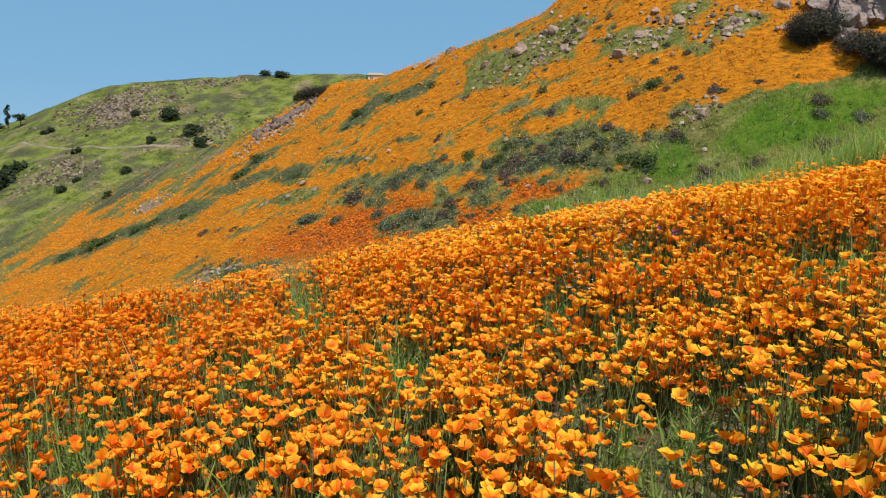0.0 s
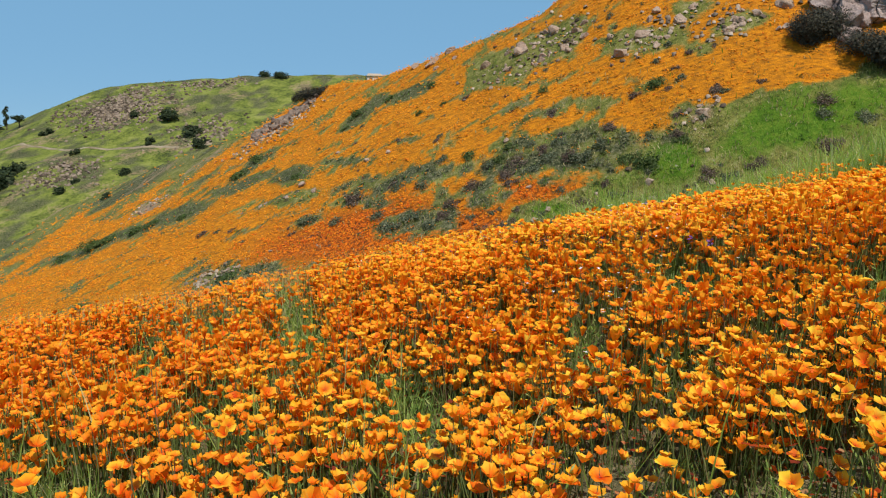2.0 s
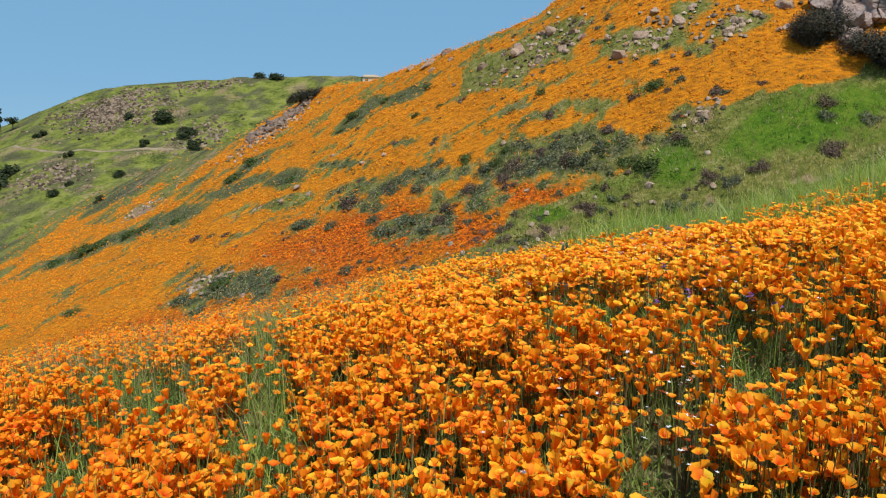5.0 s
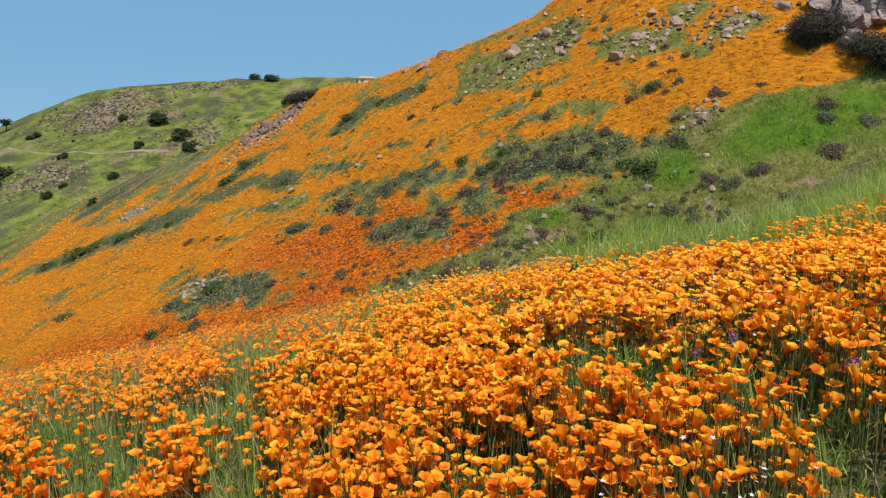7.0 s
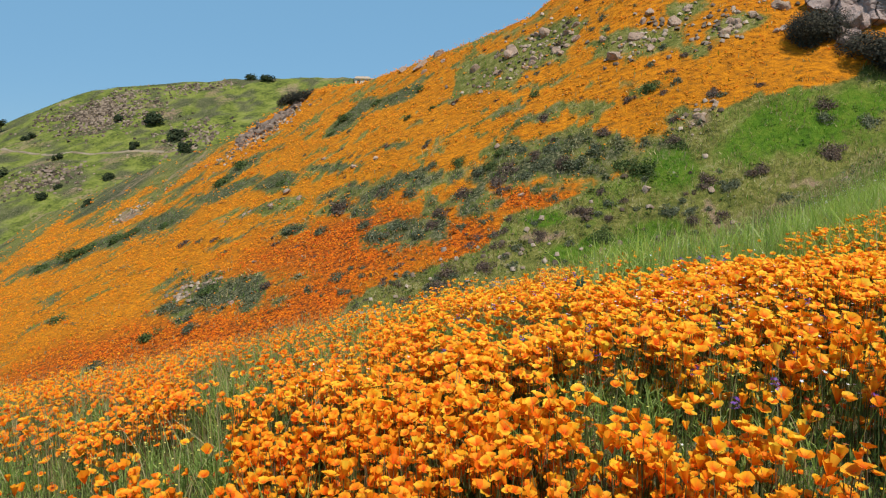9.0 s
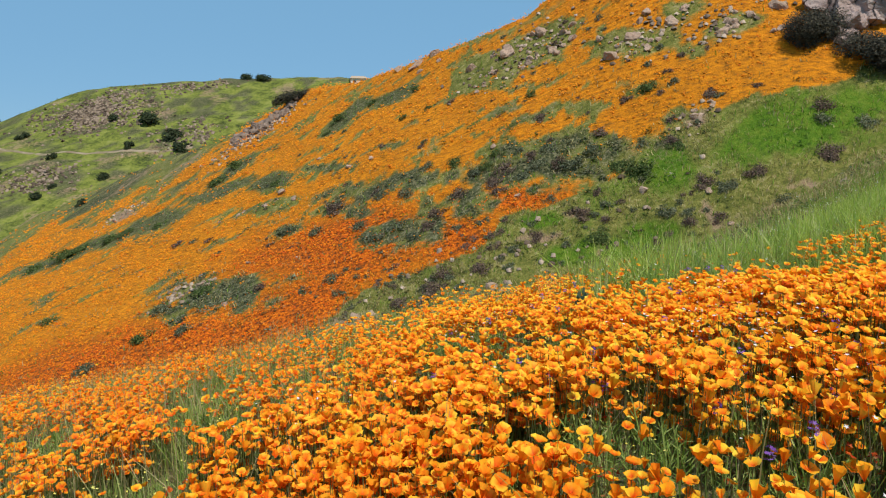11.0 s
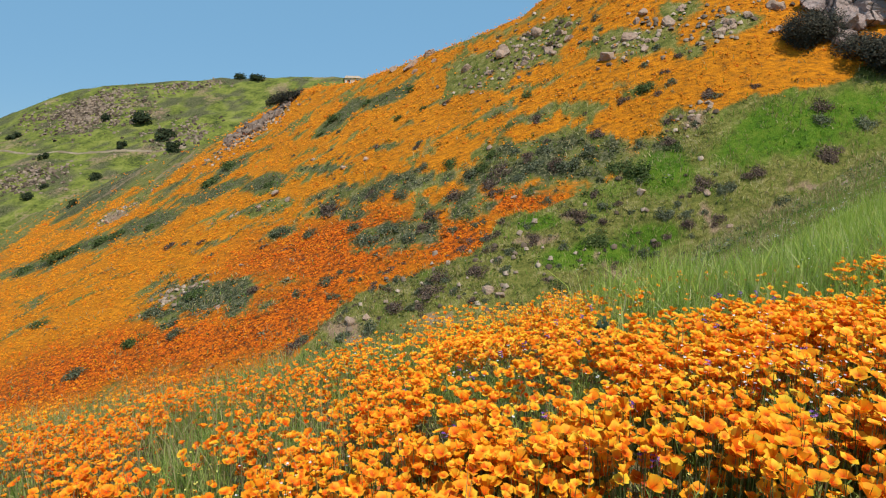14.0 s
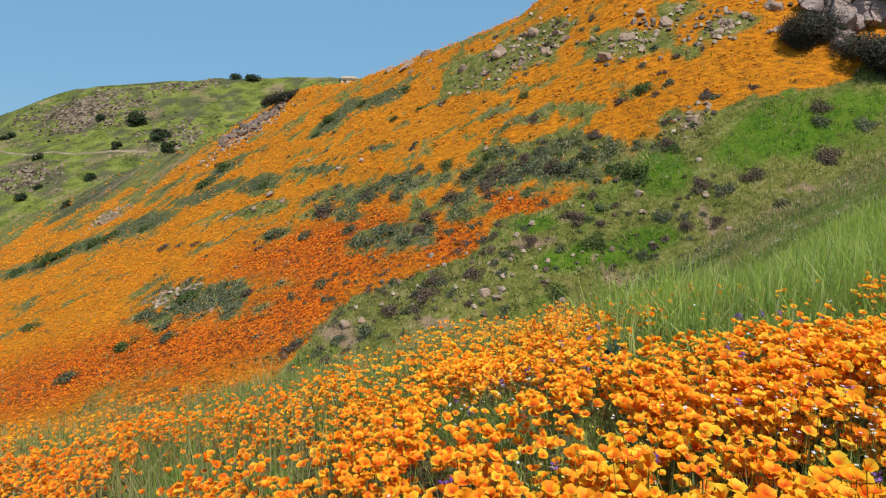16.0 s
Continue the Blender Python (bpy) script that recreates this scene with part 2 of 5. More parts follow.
def cover(x, y):
    """Shares of poppies, lush grass, scrub, bare earth, how red the poppy colour is, and what lies on the far hill."""
    x, y = np.asarray(x, float), np.asarray(y, float)
    rag = (rough2(x, y, 1.6, 41, 3) - 0.5) * 2.6
    meadow = 1 - ramp(y - np.interp(x, MEADOW_EDGE_X, MEADOW_EDGE_Y) + rag, -0.25, 0.25)
    meadow = meadow * np.maximum(ramp(y, 9.5, 12.0), ramp(x - 0.25 * (y - 6.2), 0.6, 1.1) * ramp(y, 5.6, 6.2))
    lush = np.maximum(in_patches(x, y, LUSH_GRASS, 0.45, 48, 0.6), 0.5 * ramp(rough2(x, y, 2.2, 49, 3), 0.52, 0.68))
    belt = in_patches(x, y, SAGE_BELTS, 0.5, 43, 0.9)
    tufts = ramp(rough2(x, y * 1.4, 1.5, 47, 3), 0.40, 0.56)
    sage = belt * (0.34 + 0.6 * tufts)
    strips = in_patches(x, y, GREEN_STRIPS, 0.4, 42, 0.5, 2.0)
    turf = in_patches(x, y, ROCKY_TURF, 0.4, 44, 0.6)
    earth = 0.85 * in_patches(x, y, BARE_EARTH, 0.5, 45, 0.6, 0.5)
    red = in_patches(x, y, REDDER_PATCHES, 0.6, 46, 0.4, 4.0)
    edge = np.interp(np.clip(x / np.maximum(y, 1), -0.8, 0.8), RIDGE_BEARING, RIDGE_SLOPE)
    beyond = ramp(left_hill(x, y) - far_slope(x, y), -1.5, 1.0) * ramp(y, 70, 95)
    a, b = along_slope(x, y)
    gaps = 0.85 * ramp(rough2(a, b, 0.8, 51), 0.56, 0.67) * ramp(y, 14, 20)
    gaps = np.maximum(gaps, 0.6 * ramp(rough2(a, b, 2.6, 52), 0.63, 0.72) * ramp(y, 14, 20))
    u = np.clip(x / np.maximum(y, 14), -0.78, 0.7)
    gaps = gaps * (1 - 0.6 * red)
    gaps = gaps * (1 - 0.8 * ramp(u, 0.24, 0.32) * ramp(y - 0.2 * x, 28, 31))
    rim_y = 1 / np.maximum(0.02169 + 0.02347 * u - 0.01728 * u * u + edge * (-0.04493 + 0.04947 * np.minimum(u, 0.28)), 0.006)
    wide = 20 * ramp(-u, 0.21, 0.42)
    fade = ramp(-u, 0.18, 0.26) * (1 - ramp(rim_y - y + 30 * (rough2(x, y, 5.0, 57) - 0.5), wide - 5, wide + 5)) * (1 - beyond)
    gaps = np.maximum(gaps, 0.9 * fade * ramp(y, 14, 20))
    poppy = (1 - meadow) * (1 - belt * (0.72 + 0.25 * tufts)) * (1 - 0.92 * strips) * (1 - 0.80 * turf) * (1 - earth) * (1 - 0.85 * gaps) * (1 - 0.7 * fade * ramp(y, 20, 30))
    poppy = poppy * (1 - beyond * (1 - 0.8 * ramp(rough2(x, y, 7.0, 61), 0.52, 0.64) * ramp(-x, 84, 92) * (1 - ramp(y, 150, 166))))
    earth = np.maximum(earth, beyond * 0.5 * ramp(rough2(x, y, 6.0, 63), 0.54, 0.68))
    earth = np.maximum(earth, 0.5 * fade * ramp(rough2(x * 0.6, y + 0.2 * x, 3.0, 58), 0.56, 0.66))
    sage = np.maximum(sage * (1 - 0.7 * meadow), 0.8 * fade * ramp(rough2(x * 0.6, y + 0.2 * x, 3.5, 59), 0.54, 0.64))
    sage = np.maximum(sage, beyond * 0.75 * ramp(rough2(x, y, 4.0, 64), 0.48, 0.60))
    sage = np.maximum(sage, 0.7 * strips)
    sage = np.maximum(sage, 0.6 * gaps * (1 - 0.3 * fade) * ramp(rough2(x, y, 5.0, 53), 0.46, 0.62) * (1 - beyond) * (1 - meadow))
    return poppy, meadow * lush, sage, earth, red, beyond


def near_density(x, y):
    """How thickly poppies stand on the near spur, 0 to 1, and how far a place is a gap with low green."""
    clear = in_patches(x, y, CLEARINGS_FIRST + CLEARINGS_LATER, 0.16, 71, 0.5, 0.28)
    clear = np.maximum(clear, 0.9 * ramp(rough2(x, y, 0.36, 70, 3), 0.66, 0.71))
    grass = ramp(x - 0.25 * (y - 6.2), 0.6, 1.1) * ramp(y + 0.3 * (noise2(x, y, 0.8, 74) - 0.5), 5.6, 6.1)
    grass = grass * (1 - 0.30 * ramp(noise2(x, y, 0.7, 75), 0.70, 0.78))
    clumps = ramp(rough2(x, y, 0.7, 72, 3), 0.30, 0.50)
    left = 1 - ramp(-x, 0.1, 1.2) * ramp(y, 3.3, 4.6) * (0.22 + 0.56 * ramp(rough2(x, y, 0.7, 73, 3), 0.44, 0.56))
    left = left * (1 - 0.88 * ramp(y, 6.3, 7.3) * (0.55 + 0.45 * ramp(noise2(x, y, 0.8, 76), 0.25, 0.6))) * (1 - 0.38 * ramp(y, 4.8, 5.6) * (1 - ramp(x, 0.5, 1.0)))
    sparse = (1 - 0.25 * ramp(x, 0.1, 0.4) * (1 - ramp(y, 1.7, 2.1))) * (1 - 0.22 * (1 - ramp(y, 2.0, 2.8)) * (1 - ramp(x, 0.4, 0.7)))
    return (1 - 0.95 * clear) * (1 - 0.985 * grass) * (0.66 + 0.34 * clumps) * left * sparse, np.maximum(clear, grass)


# ---- materials ----
class Nodes:
    """A small wrapper that makes node trees short to write."""

    def __init__(self, name):
        self.mat = bpy.data.materials.new(name)
        self.mat.use_nodes = True
        self.tree = self.mat.node_tree
        self.bsdf = self.tree.nodes["Principled BSDF"]
        self.bsdf.inputs["Specular IOR Level"].default_value = 0.08

    def add(self, kind, **values):
        node = self.tree.nodes.new("ShaderNode" + kind)
        for key, value in values.items():
            node.inputs[key].default_value = value
        return node

    def link(self, a, b):
        self.tree.links.new(a, b)

    def ramp(self, source, stops):
        node = self.add("ValToRGB")
        while len(node.color_ramp.elements) < len(stops):
            node.color_ramp.elements.new(0.5)
        for element, (at, colour) in zip(node.color_ramp.elements, stops):
            element.position = at
            element.color = (*colour, 1)
        self.link(source, node.inputs[0])
        return node.outputs[0]

    def noise(self, scale, detail=4.0, rough=0.6):
        node = self.add("TexNoise", Scale=scale, Detail=detail, Roughness=rough)
        geo = self.add("NewGeometry")
        self.link(geo.outputs["Position"], node.inputs["Vector"])
        return node.outputs[0]

    def mix(self, fac, a, b, how="MIX"):
        node = self.tree.nodes.new("ShaderNodeMix")
        node.data_type, node.blend_type = "RGBA", how
        for value, slot in ((fac, 0), (a, 6), (b, 7)):
            if isinstance(value, (tuple, float, int)):
                node.inputs[slot].default_value = (*value, 1) if isinstance(value, tuple) else value
            else:
                self.link(value, node.inputs[slot])
        return node.outputs[2]

    def maths(self, how, a, b):
        node = self.tree.nodes.new("ShaderNodeMath")
        node.operation = how
        for value, slot in ((a, 0), (b, 1)):
            if isinstance(value, (float, int)):
                node.inputs[slot].default_value = value
            else:
                self.link(value, node.inputs[slot])
        return node.outputs[0]

    def bump(self, height, strength, distance):
        node = self.add("Bump", Strength=strength, Distance=distance)
        self.link(height, node.inputs["Height"])
        self.link(node.outputs[0], self.bsdf.inputs["Normal"])

    def colour(self, socket, rough=0.8):
        self.link(socket, self.bsdf.inputs["Base Color"])
        self.bsdf.inputs["Roughness"].default_value = rough


def ground_material():
    n = Nodes("hill_ground")
    att = n.add("Attribute")
    att.attribute_name = "cover"
    split = n.add("SeparateColor")
    n.link(att.outputs["Color"], split.inputs[0])
    poppy, meadow, sage = split.outputs
    att2 = n.add("Attribute")
    att2.attribute_name = "soil"
    split2 = n.add("SeparateColor")
    n.link(att2.outputs["Color"], split2.inputs[0])
    earth, red, near = split2.outputs
    beyond = att2.outputs["Alpha"]

    def drift(scale, detail=5, rough=0.65, stretch=0.38):
        """Relief drawn out along the slope's drift lines."""
        at = n.add("NewGeometry").outputs["Position"]
        both = n.add("CombineXYZ")
        for k, way in enumerate(((0.92 * stretch, -0.39 * stretch, 0.0), (0.39, 0.92, 0.0))):
            dot = n.add("VectorMath")
            dot.operation = "DOT_PRODUCT"
            dot.inputs[1].default_value = way
            n.link(at, dot.inputs[0])
            n.link(dot.outputs["Value"], both.inputs[k])
        node = n.add("TexNoise", Scale=scale, Detail=detail, Roughness=rough)
        n.link(both.outputs[0], node.inputs["Vector"])
        return node.outputs[0]

    fine, mid, wide = n.noise(9.0, 6, 0.7), n.noise(1.3, 5, 0.65), n.noise(0.22, 3)
    speck, streak = n.noise(4.5, 4, 0.75), drift(1.6)
    blotch, patchy = n.mix(0.5, mid, speck), n.mix(0.5, mid, wide)
    turf = n.ramp(blotch, ((0.32, (0.050, 0.058, 0.016)), (0.45, (0.125, 0.132, 0.028)), (0.54, (0.215, 0.20, 0.05)), (0.64, (0.36, 0.29, 0.15))))
    yellowish = n.ramp(patchy, ((0.36, (0.045, 0.060, 0.020)), (0.45, (0.11, 0.13, 0.026)), (0.53, (0.18, 0.20, 0.036)), (0.78, (0.30, 0.27, 0.10))))
    turf = n.mix(beyond, turf, yellowish)
    green = n.ramp(blotch, ((0.34, (0.030, 0.075, 0.008)), (0.48, (0.082, 0.155, 0.012)), (0.64, (0.15, 0.20, 0.024)), (0.8, (0.26, 0.25, 0.09))))
    # scrub colour; its lowest stop also paints the shadow pockets within
    bluish = n.ramp(speck, ((0.36, (0.022, 0.027, 0.013)), (0.5, (0.070, 0.076, 0.032)), (0.66, (0.26, 0.225, 0.125))))
    dirt = n.ramp(fine, ((0.3, (0.20, 0.125, 0.07)), (0.7, (0.42, 0.29, 0.18))))
    gold = n.ramp(drift(4.5, 5, 0.75), ((0.33, (0.12, 0.070, 0.016)), (0.46, (0.45, 0.155, 0.010)), (0.59, (0.67, 0.232, 0.010)), (0.8, (0.76, 0.31, 0.018))))
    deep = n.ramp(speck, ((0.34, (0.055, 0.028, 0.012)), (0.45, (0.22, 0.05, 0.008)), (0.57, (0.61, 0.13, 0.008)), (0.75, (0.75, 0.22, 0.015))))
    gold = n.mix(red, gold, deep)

    def keyed(share, detail, soft):
        """Share 0 to 1 turned to a ragged mask by fine relief."""
        lifted = n.maths("ADD", n.maths("MULTIPLY", n.maths("SUBTRACT", detail, 0.5), 1.5), n.maths("SUBTRACT", share, 0.5))
        node = n.add("MapRange")
        node.inputs[1].default_value, node.inputs[2].default_value = -soft, soft
        n.link(lifted, node.inputs[0])
        return node.outputs[0]

    col = n.mix(keyed(meadow, mid, 0.3), turf, green)
    col = n.mix(keyed(sage, speck, 0.25), col, bluish)
    col = n.mix(keyed(poppy, n.mix(0.45, streak, speck), 0.16), col, gold)
    col = n.mix(keyed(earth, mid, 0.2), col, dirt)
    litter = n.ramp(fine, ((0.3, (0.10, 0.085, 0.04)), (0.55, (0.21, 0.18, 0.085)), (0.75, (0.38, 0.30, 0.19))))
    col = n.mix(near, col, litter)
    tone = n.ramp(wide, ((0.3, (0.82, 0.82, 0.82)), (0.7, (1.0, 1.0, 1.0))))
    n.colour(n.mix(1.0, col, tone, "MULTIPLY"), 0.95)
    n.bump(n.mix(0.5, n.noise(3.0, 8, 0.75), drift(1.2, 6, 0.7)), 0.9, 0.24)
    return n.mat


def leafy(name, stops, through=(0.10, 0.16, 0.02), share=0.3, rough=0.6):
    """Leaves, blades and petals: coloured piece by piece, and letting some light through."""
    n = Nodes(name)
    geo = n.add("NewGeometry")
    col = n.ramp(geo.outputs["Random Per Island"], stops)
    n.colour(col, rough)
    thin = n.add("BsdfTranslucent", Color=(*through, 1))
    both = n.add("MixShader", Fac=share)
    n.link(n.bsdf.outputs[0], both.inputs[1])
    n.link(thin.outputs[0], both.inputs[2])
    n.link(both.outputs[0], n.tree.nodes["Material Output"].inputs[0])
    return n.mat


def petal_material(name, single):
    """Poppy petals: red-orange heart, deepened for shaded sides, golden towards the rim, each a little different."""
    n = Nodes(name)
    pick = n.add("ObjectInfo").outputs["Random"] if single else n.add("NewGeometry").outputs["Random Per Island"]
    rim = n.add("Attribute")
    rim.attribute_name = "rim"
    gold = n.ramp(pick, ((0.0, (0.85, 0.21, 0.009)), (0.2, (0.91, 0.39, 0.014)), (0.5, (0.94, 0.57, 0.024)), (1.0, (0.95, 0.71, 0.06))))
    heart = n.ramp(pick, ((0.0, (0.62, 0.04, 0.006)), (1.0, (0.84, 0.15, 0.008))))
    blush = n.add("Attribute")
    blush.attribute_name = "blush"
    rosy = n.ramp(pick, ((0.0, (0.68, 0.065, 0.006)), (0.4, (0.83, 0.15, 0.008)), (1.0, (0.92, 0.30, 0.012))))
    # petals picked at random go redder, standing in for self-shaded petal backs
    other = n.maths("FRACT", n.maths("MULTIPLY", pick, 7.31), 0.0)
    back = n.ramp(other, ((0.64, (0, 0, 0)), (0.80, (1, 1, 1))))
    gold = n.mix(n.maths("MAXIMUM", n.maths("MULTIPLY", blush.outputs["Fac"], 0.65), n.maths("MULTIPLY", back, 0.6)), gold, rosy)
    col = n.mix(n.ramp(rim.outputs["Fac"], ((0.1, (0, 0, 0)), (0.75, (1, 1, 1)))), heart, gold)
    n.colour(col, 0.5)
    thin = n.add("BsdfTranslucent", Color=(0.92, 0.22, 0.005, 1))
    both = n.add("MixShader", Fac=0.30)
    n.link(n.bsdf.outputs[0], both.inputs[1])
    n.link(thin.outputs[0], both.inputs[2])
    n.link(both.outputs[0], n.tree.nodes["Material Output"].inputs[0])
    return n.mat


def stony(name, dark, light, cracks=0.0):
    """Weathered granite; where cracks is given, with dark joints about that many to the metre."""
    n = Nodes(name)
    big, fine = n.noise(1.1, 5, 0.65), n.noise(14.0, 6, 0.7)
    col = n.mix(0.5, n.ramp(big, ((0.3, dark), (0.7, light))), n.ramp(fine, ((0.3, dark), (0.7, light))))
    height = n.noise(5.0, 8, 0.7)
    if cracks:
        cell = n.add("TexVoronoi", Scale=cracks)
        cell.feature = "DISTANCE_TO_EDGE"
        geo = n.add("NewGeometry")
        bend = n.mix(0.35, geo.outputs["Position"], n.noise(1.6, 3), "ADD")
        n.link(bend, cell.inputs["Vector"])
        joint = n.ramp(cell.outputs["Distance"], ((0.0, (0, 0, 0)), (0.03, (1, 1, 1))))
        col = n.mix(joint, (0.035, 0.028, 0.024), col)
        height = n.maths("ADD", height, n.maths("MULTIPLY", joint, 0.8))
    n.colour(col, 0.9)
    n.bump(height, 0.8, 0.10)
    return n.mat


def plain(name, a, b, scale, rough=0.85):
    n = Nodes(name)
    n.colour(n.ramp(n.noise(scale), ((0.35, a), (0.65, b))), rough)
    return n.mat


M_GROUND = ground_material()
M_PETAL = petal_material("poppy_petal", False)
M_PETAL_ONE = petal_material("single_petal", True)
M_CARPET = leafy("golden_carpet", ((0.0, (0.46, 0.115, 0.010)), (0.35, (0.63, 0.215, 0.011)), (1.0, (0.75, 0.31, 0.018))), (0.86, 0.25, 0.006), 0.3, 0.6)
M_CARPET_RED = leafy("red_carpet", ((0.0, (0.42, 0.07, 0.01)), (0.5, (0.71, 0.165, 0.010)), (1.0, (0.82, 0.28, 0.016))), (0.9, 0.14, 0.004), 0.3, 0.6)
M_STEM = leafy("poppy_stem", ((0.0, (0.10, 0.14, 0.035)), (0.7, (0.21, 0.25, 0.075)), (1.0, (0.32, 0.20, 0.11))), (0.16, 0.22, 0.03), 0.25)
M_GRASS = leafy("grass_blade", ((0.0, (0.20, 0.30, 0.045)), (0.5, (0.42, 0.52, 0.10)), (0.8, (0.58, 0.62, 0.20)), (1.0, (0.66, 0.57, 0.34))), (0.46, 0.60, 0.09), 0.48)
M_FERNY = leafy("poppy_foliage", ((0.0, (0.10, 0.165, 0.032)), (0.6, (0.24, 0.32, 0.07)), (1.0, (0.44, 0.48, 0.16))), (0.26, 0.38, 0.05), 0.40)
M_NEAR_GRASS = leafy("near_grass", ((0.0, (0.10, 0.17, 0.025)), (0.5, (0.26, 0.34, 0.065)), (0.82, (0.46, 0.48, 0.15)), (1.0, (0.58, 0.49, 0.28))), (0.27, 0.38, 0.05), 0.42)
M_FAR_LEAF = leafy("far_leaf", ((0.0, (0.05, 0.06, 0.022)), (0.5, (0.12, 0.14, 0.04)), (1.0, (0.28, 0.27, 0.11))), (0.10, 0.13, 0.03), 0.2)
M_MEADOW = leafy("meadow_blade", ((0.0, (0.09, 0.20, 0.02)), (0.6, (0.17, 0.31, 0.035)), (1.0, (0.38, 0.42, 0.12))), (0.20, 0.38, 0.03), 0.45)
M_SPENT = leafy("spent_petal", ((0.0, (0.12, 0.03, 0.02)), (0.35, (0.38, 0.05, 0.012)), (0.75, (0.60, 0.11, 0.015)), (1.0, (0.40, 0.27, 0.13))), (0.5, 0.07, 0.01), 0.3)
M_STRAW = leafy("dry_grass", ((0.0, (0.26, 0.20, 0.08)), (1.0, (0.54, 0.46, 0.23))), (0.36, 0.31, 0.1), 0.3)
M_WHITE = leafy("white_petal", ((0.0, (0.72, 0.70, 0.66)), (1.0, (0.82, 0.81, 0.80))), (0.7, 0.7, 0.65), 0.25)
M_PURPLE = leafy("purple_petal", ((0.0, (0.17, 0.06, 0.30)), (1.0, (0.40, 0.22, 0.52))), (0.28, 0.12, 0.42), 0.25)
M_YELLOW = leafy("yellow_petal", ((0.0, (0.72, 0.58, 0.08)), (1.0, (0.82, 0.75, 0.22))), (0.7, 0.6, 0.1), 0.25)
M_DARK_LEAF = leafy("dark_leaf", ((0.0, (0.016, 0.024, 0.010)), (0.7, (0.04, 0.055, 0.022)), (1.0, (0.075, 0.085, 0.04))), (0.04, 0.06, 0.015), 0.15)
M_TWIGGY = leafy("brown_leaf", ((0.0, (0.028, 0.025, 0.018)), (0.6, (0.058, 0.052, 0.036)), (1.0, (0.11, 0.10, 0.065))), (0.06, 0.05, 0.03), 0.1)
M_SAGE = leafy("sage_leaf", ((0.0, (0.038, 0.047, 0.024)), (0.55, (0.10, 0.115, 0.06)), (1.0, (0.27, 0.27, 0.17))), (0.12, 0.15, 0.06), 0.2)
M_GREEN_LEAF = leafy("green_leaf", ((0.0, (0.030, 0.045, 0.014)), (0.55, (0.075, 0.11, 0.03)), (1.0, (0.19, 0.22, 0.07))), (0.08, 0.14, 0.02), 0.25)
M_DRY_LEAF = leafy("dry_leaf", ((0.0, (0.048, 0.032, 0.024)), (0.55, (0.115, 0.075, 0.056)), (1.0, (0.26, 0.19, 0.135))), (0.10, 0.06, 0.04), 0.15)
M_WEED = leafy("weed_leaf", ((0.0, (0.04, 0.07, 0.045)), (0.6, (0.09, 0.14, 0.085)), (1.0, (0.20, 0.26, 0.17))), (0.10, 0.16, 0.07), 0.25)
M_ROCK = stony("pinkish_granite", (0.11, 0.075, 0.058), (0.34, 0.25, 0.19))
M_OUTCROP = stony("outcrop_granite", (0.17, 0.12, 0.10), (0.54, 0.41, 0.36), 0.55)
M_ROCK_PALE = stony("pale_granite", (0.20, 0.13, 0.09), (0.54, 0.38, 0.28))
# rubble: the darkest pieces also stand for shaded gaps between rocks
M_RUBBLE = leafy("broken_rock", ((0.0, (0.05, 0.036, 0.026)), (0.5, (0.15, 0.11, 0.078)), (1.0, (0.31, 0.235, 0.17))), (0.1, 0.08, 0.06), 0.0, 0.9)
M_PALE_RUBBLE = leafy("pale_broken_rock", ((0.0, (0.09, 0.065, 0.045)), (0.5, (0.24, 0.175, 0.125)), (1.0, (0.48, 0.37, 0.28))), (0.1, 0.08, 0.06), 0.0, 0.9)
M_BARK = plain("bark", (0.06, 0.045, 0.035), (0.15, 0.12, 0.095), 8)
M_ROAD = plain("dirt_track", (0.20, 0.15, 0.09), (0.34, 0.27, 0.18), 0.3)
M_PLASTER = plain("cream_plaster", (0.62, 0.56, 0.46), (0.72, 0.66, 0.56), 0.8)
M_ROOF = plain("tan_roof", (0.36, 0.27, 0.19), (0.48, 0.37, 0.27), 2)
M_PANE = plain("dark_pane", (0.03, 0.035, 0.04), (0.06, 0.065, 0.07), 1, 0.15)


# ---- building helpers ----
def arrays_mesh(name, verts, faces, materials=(), slots=None, smooth=False):
    """A mesh from an array of corners and one of faces with the same number of corners each."""
    me = bpy.data.meshes.new(name)
    me.vertices.add(len(verts))
    me.vertices.foreach_set("co", np.ascontiguousarray(verts, np.float32).ravel())
    n = faces.shape[1]
    me.loops.add(faces.size)
    me.loops.foreach_set("vertex_index", np.ascontiguousarray(faces, np.int32).ravel())
    me.polygons.add(len(faces))
    me.polygons.foreach_set("loop_start", np.arange(0, faces.size, n, dtype=np.int32))
    for mat in materials:
        me.materials.append(mat)
    if slots is not None:
        me.polygons.foreach_set("material_index", np.ascontiguousarray(slots, np.int32))
    if smooth:
        me.polygons.foreach_set("use_smooth", np.ones(len(faces), bool))
    me.update(calc_edges=True)
    return me


def many(shape, places, turns, sizes):
    """Copies of a shape (corners, faces), each turned by a 3 x 3 matrix and scaled, as one pair of arrays."""
    v, f = shape
    out = np.einsum("nij,kj->nki", turns, v) * np.asarray(sizes)[:, None, None] + places[:, None, :]
    faces = f[None] + (np.arange(len(places)) * len(v))[:, None, None]
    return out.reshape(-1, 3), faces.reshape(-1, f.shape[1])


def joined(pairs):
    """Several (corners, faces, slot) joined to one."""
    vs, fs, ss, base = [], [], [], 0
    for v, f, slot in pairs:
        vs.append(v)
        fs.append(f + base)
        ss.append(np.full(len(f), slot))
        base += len(v)
    return np.concatenate(vs), np.concatenate(fs), np.concatenate(ss)


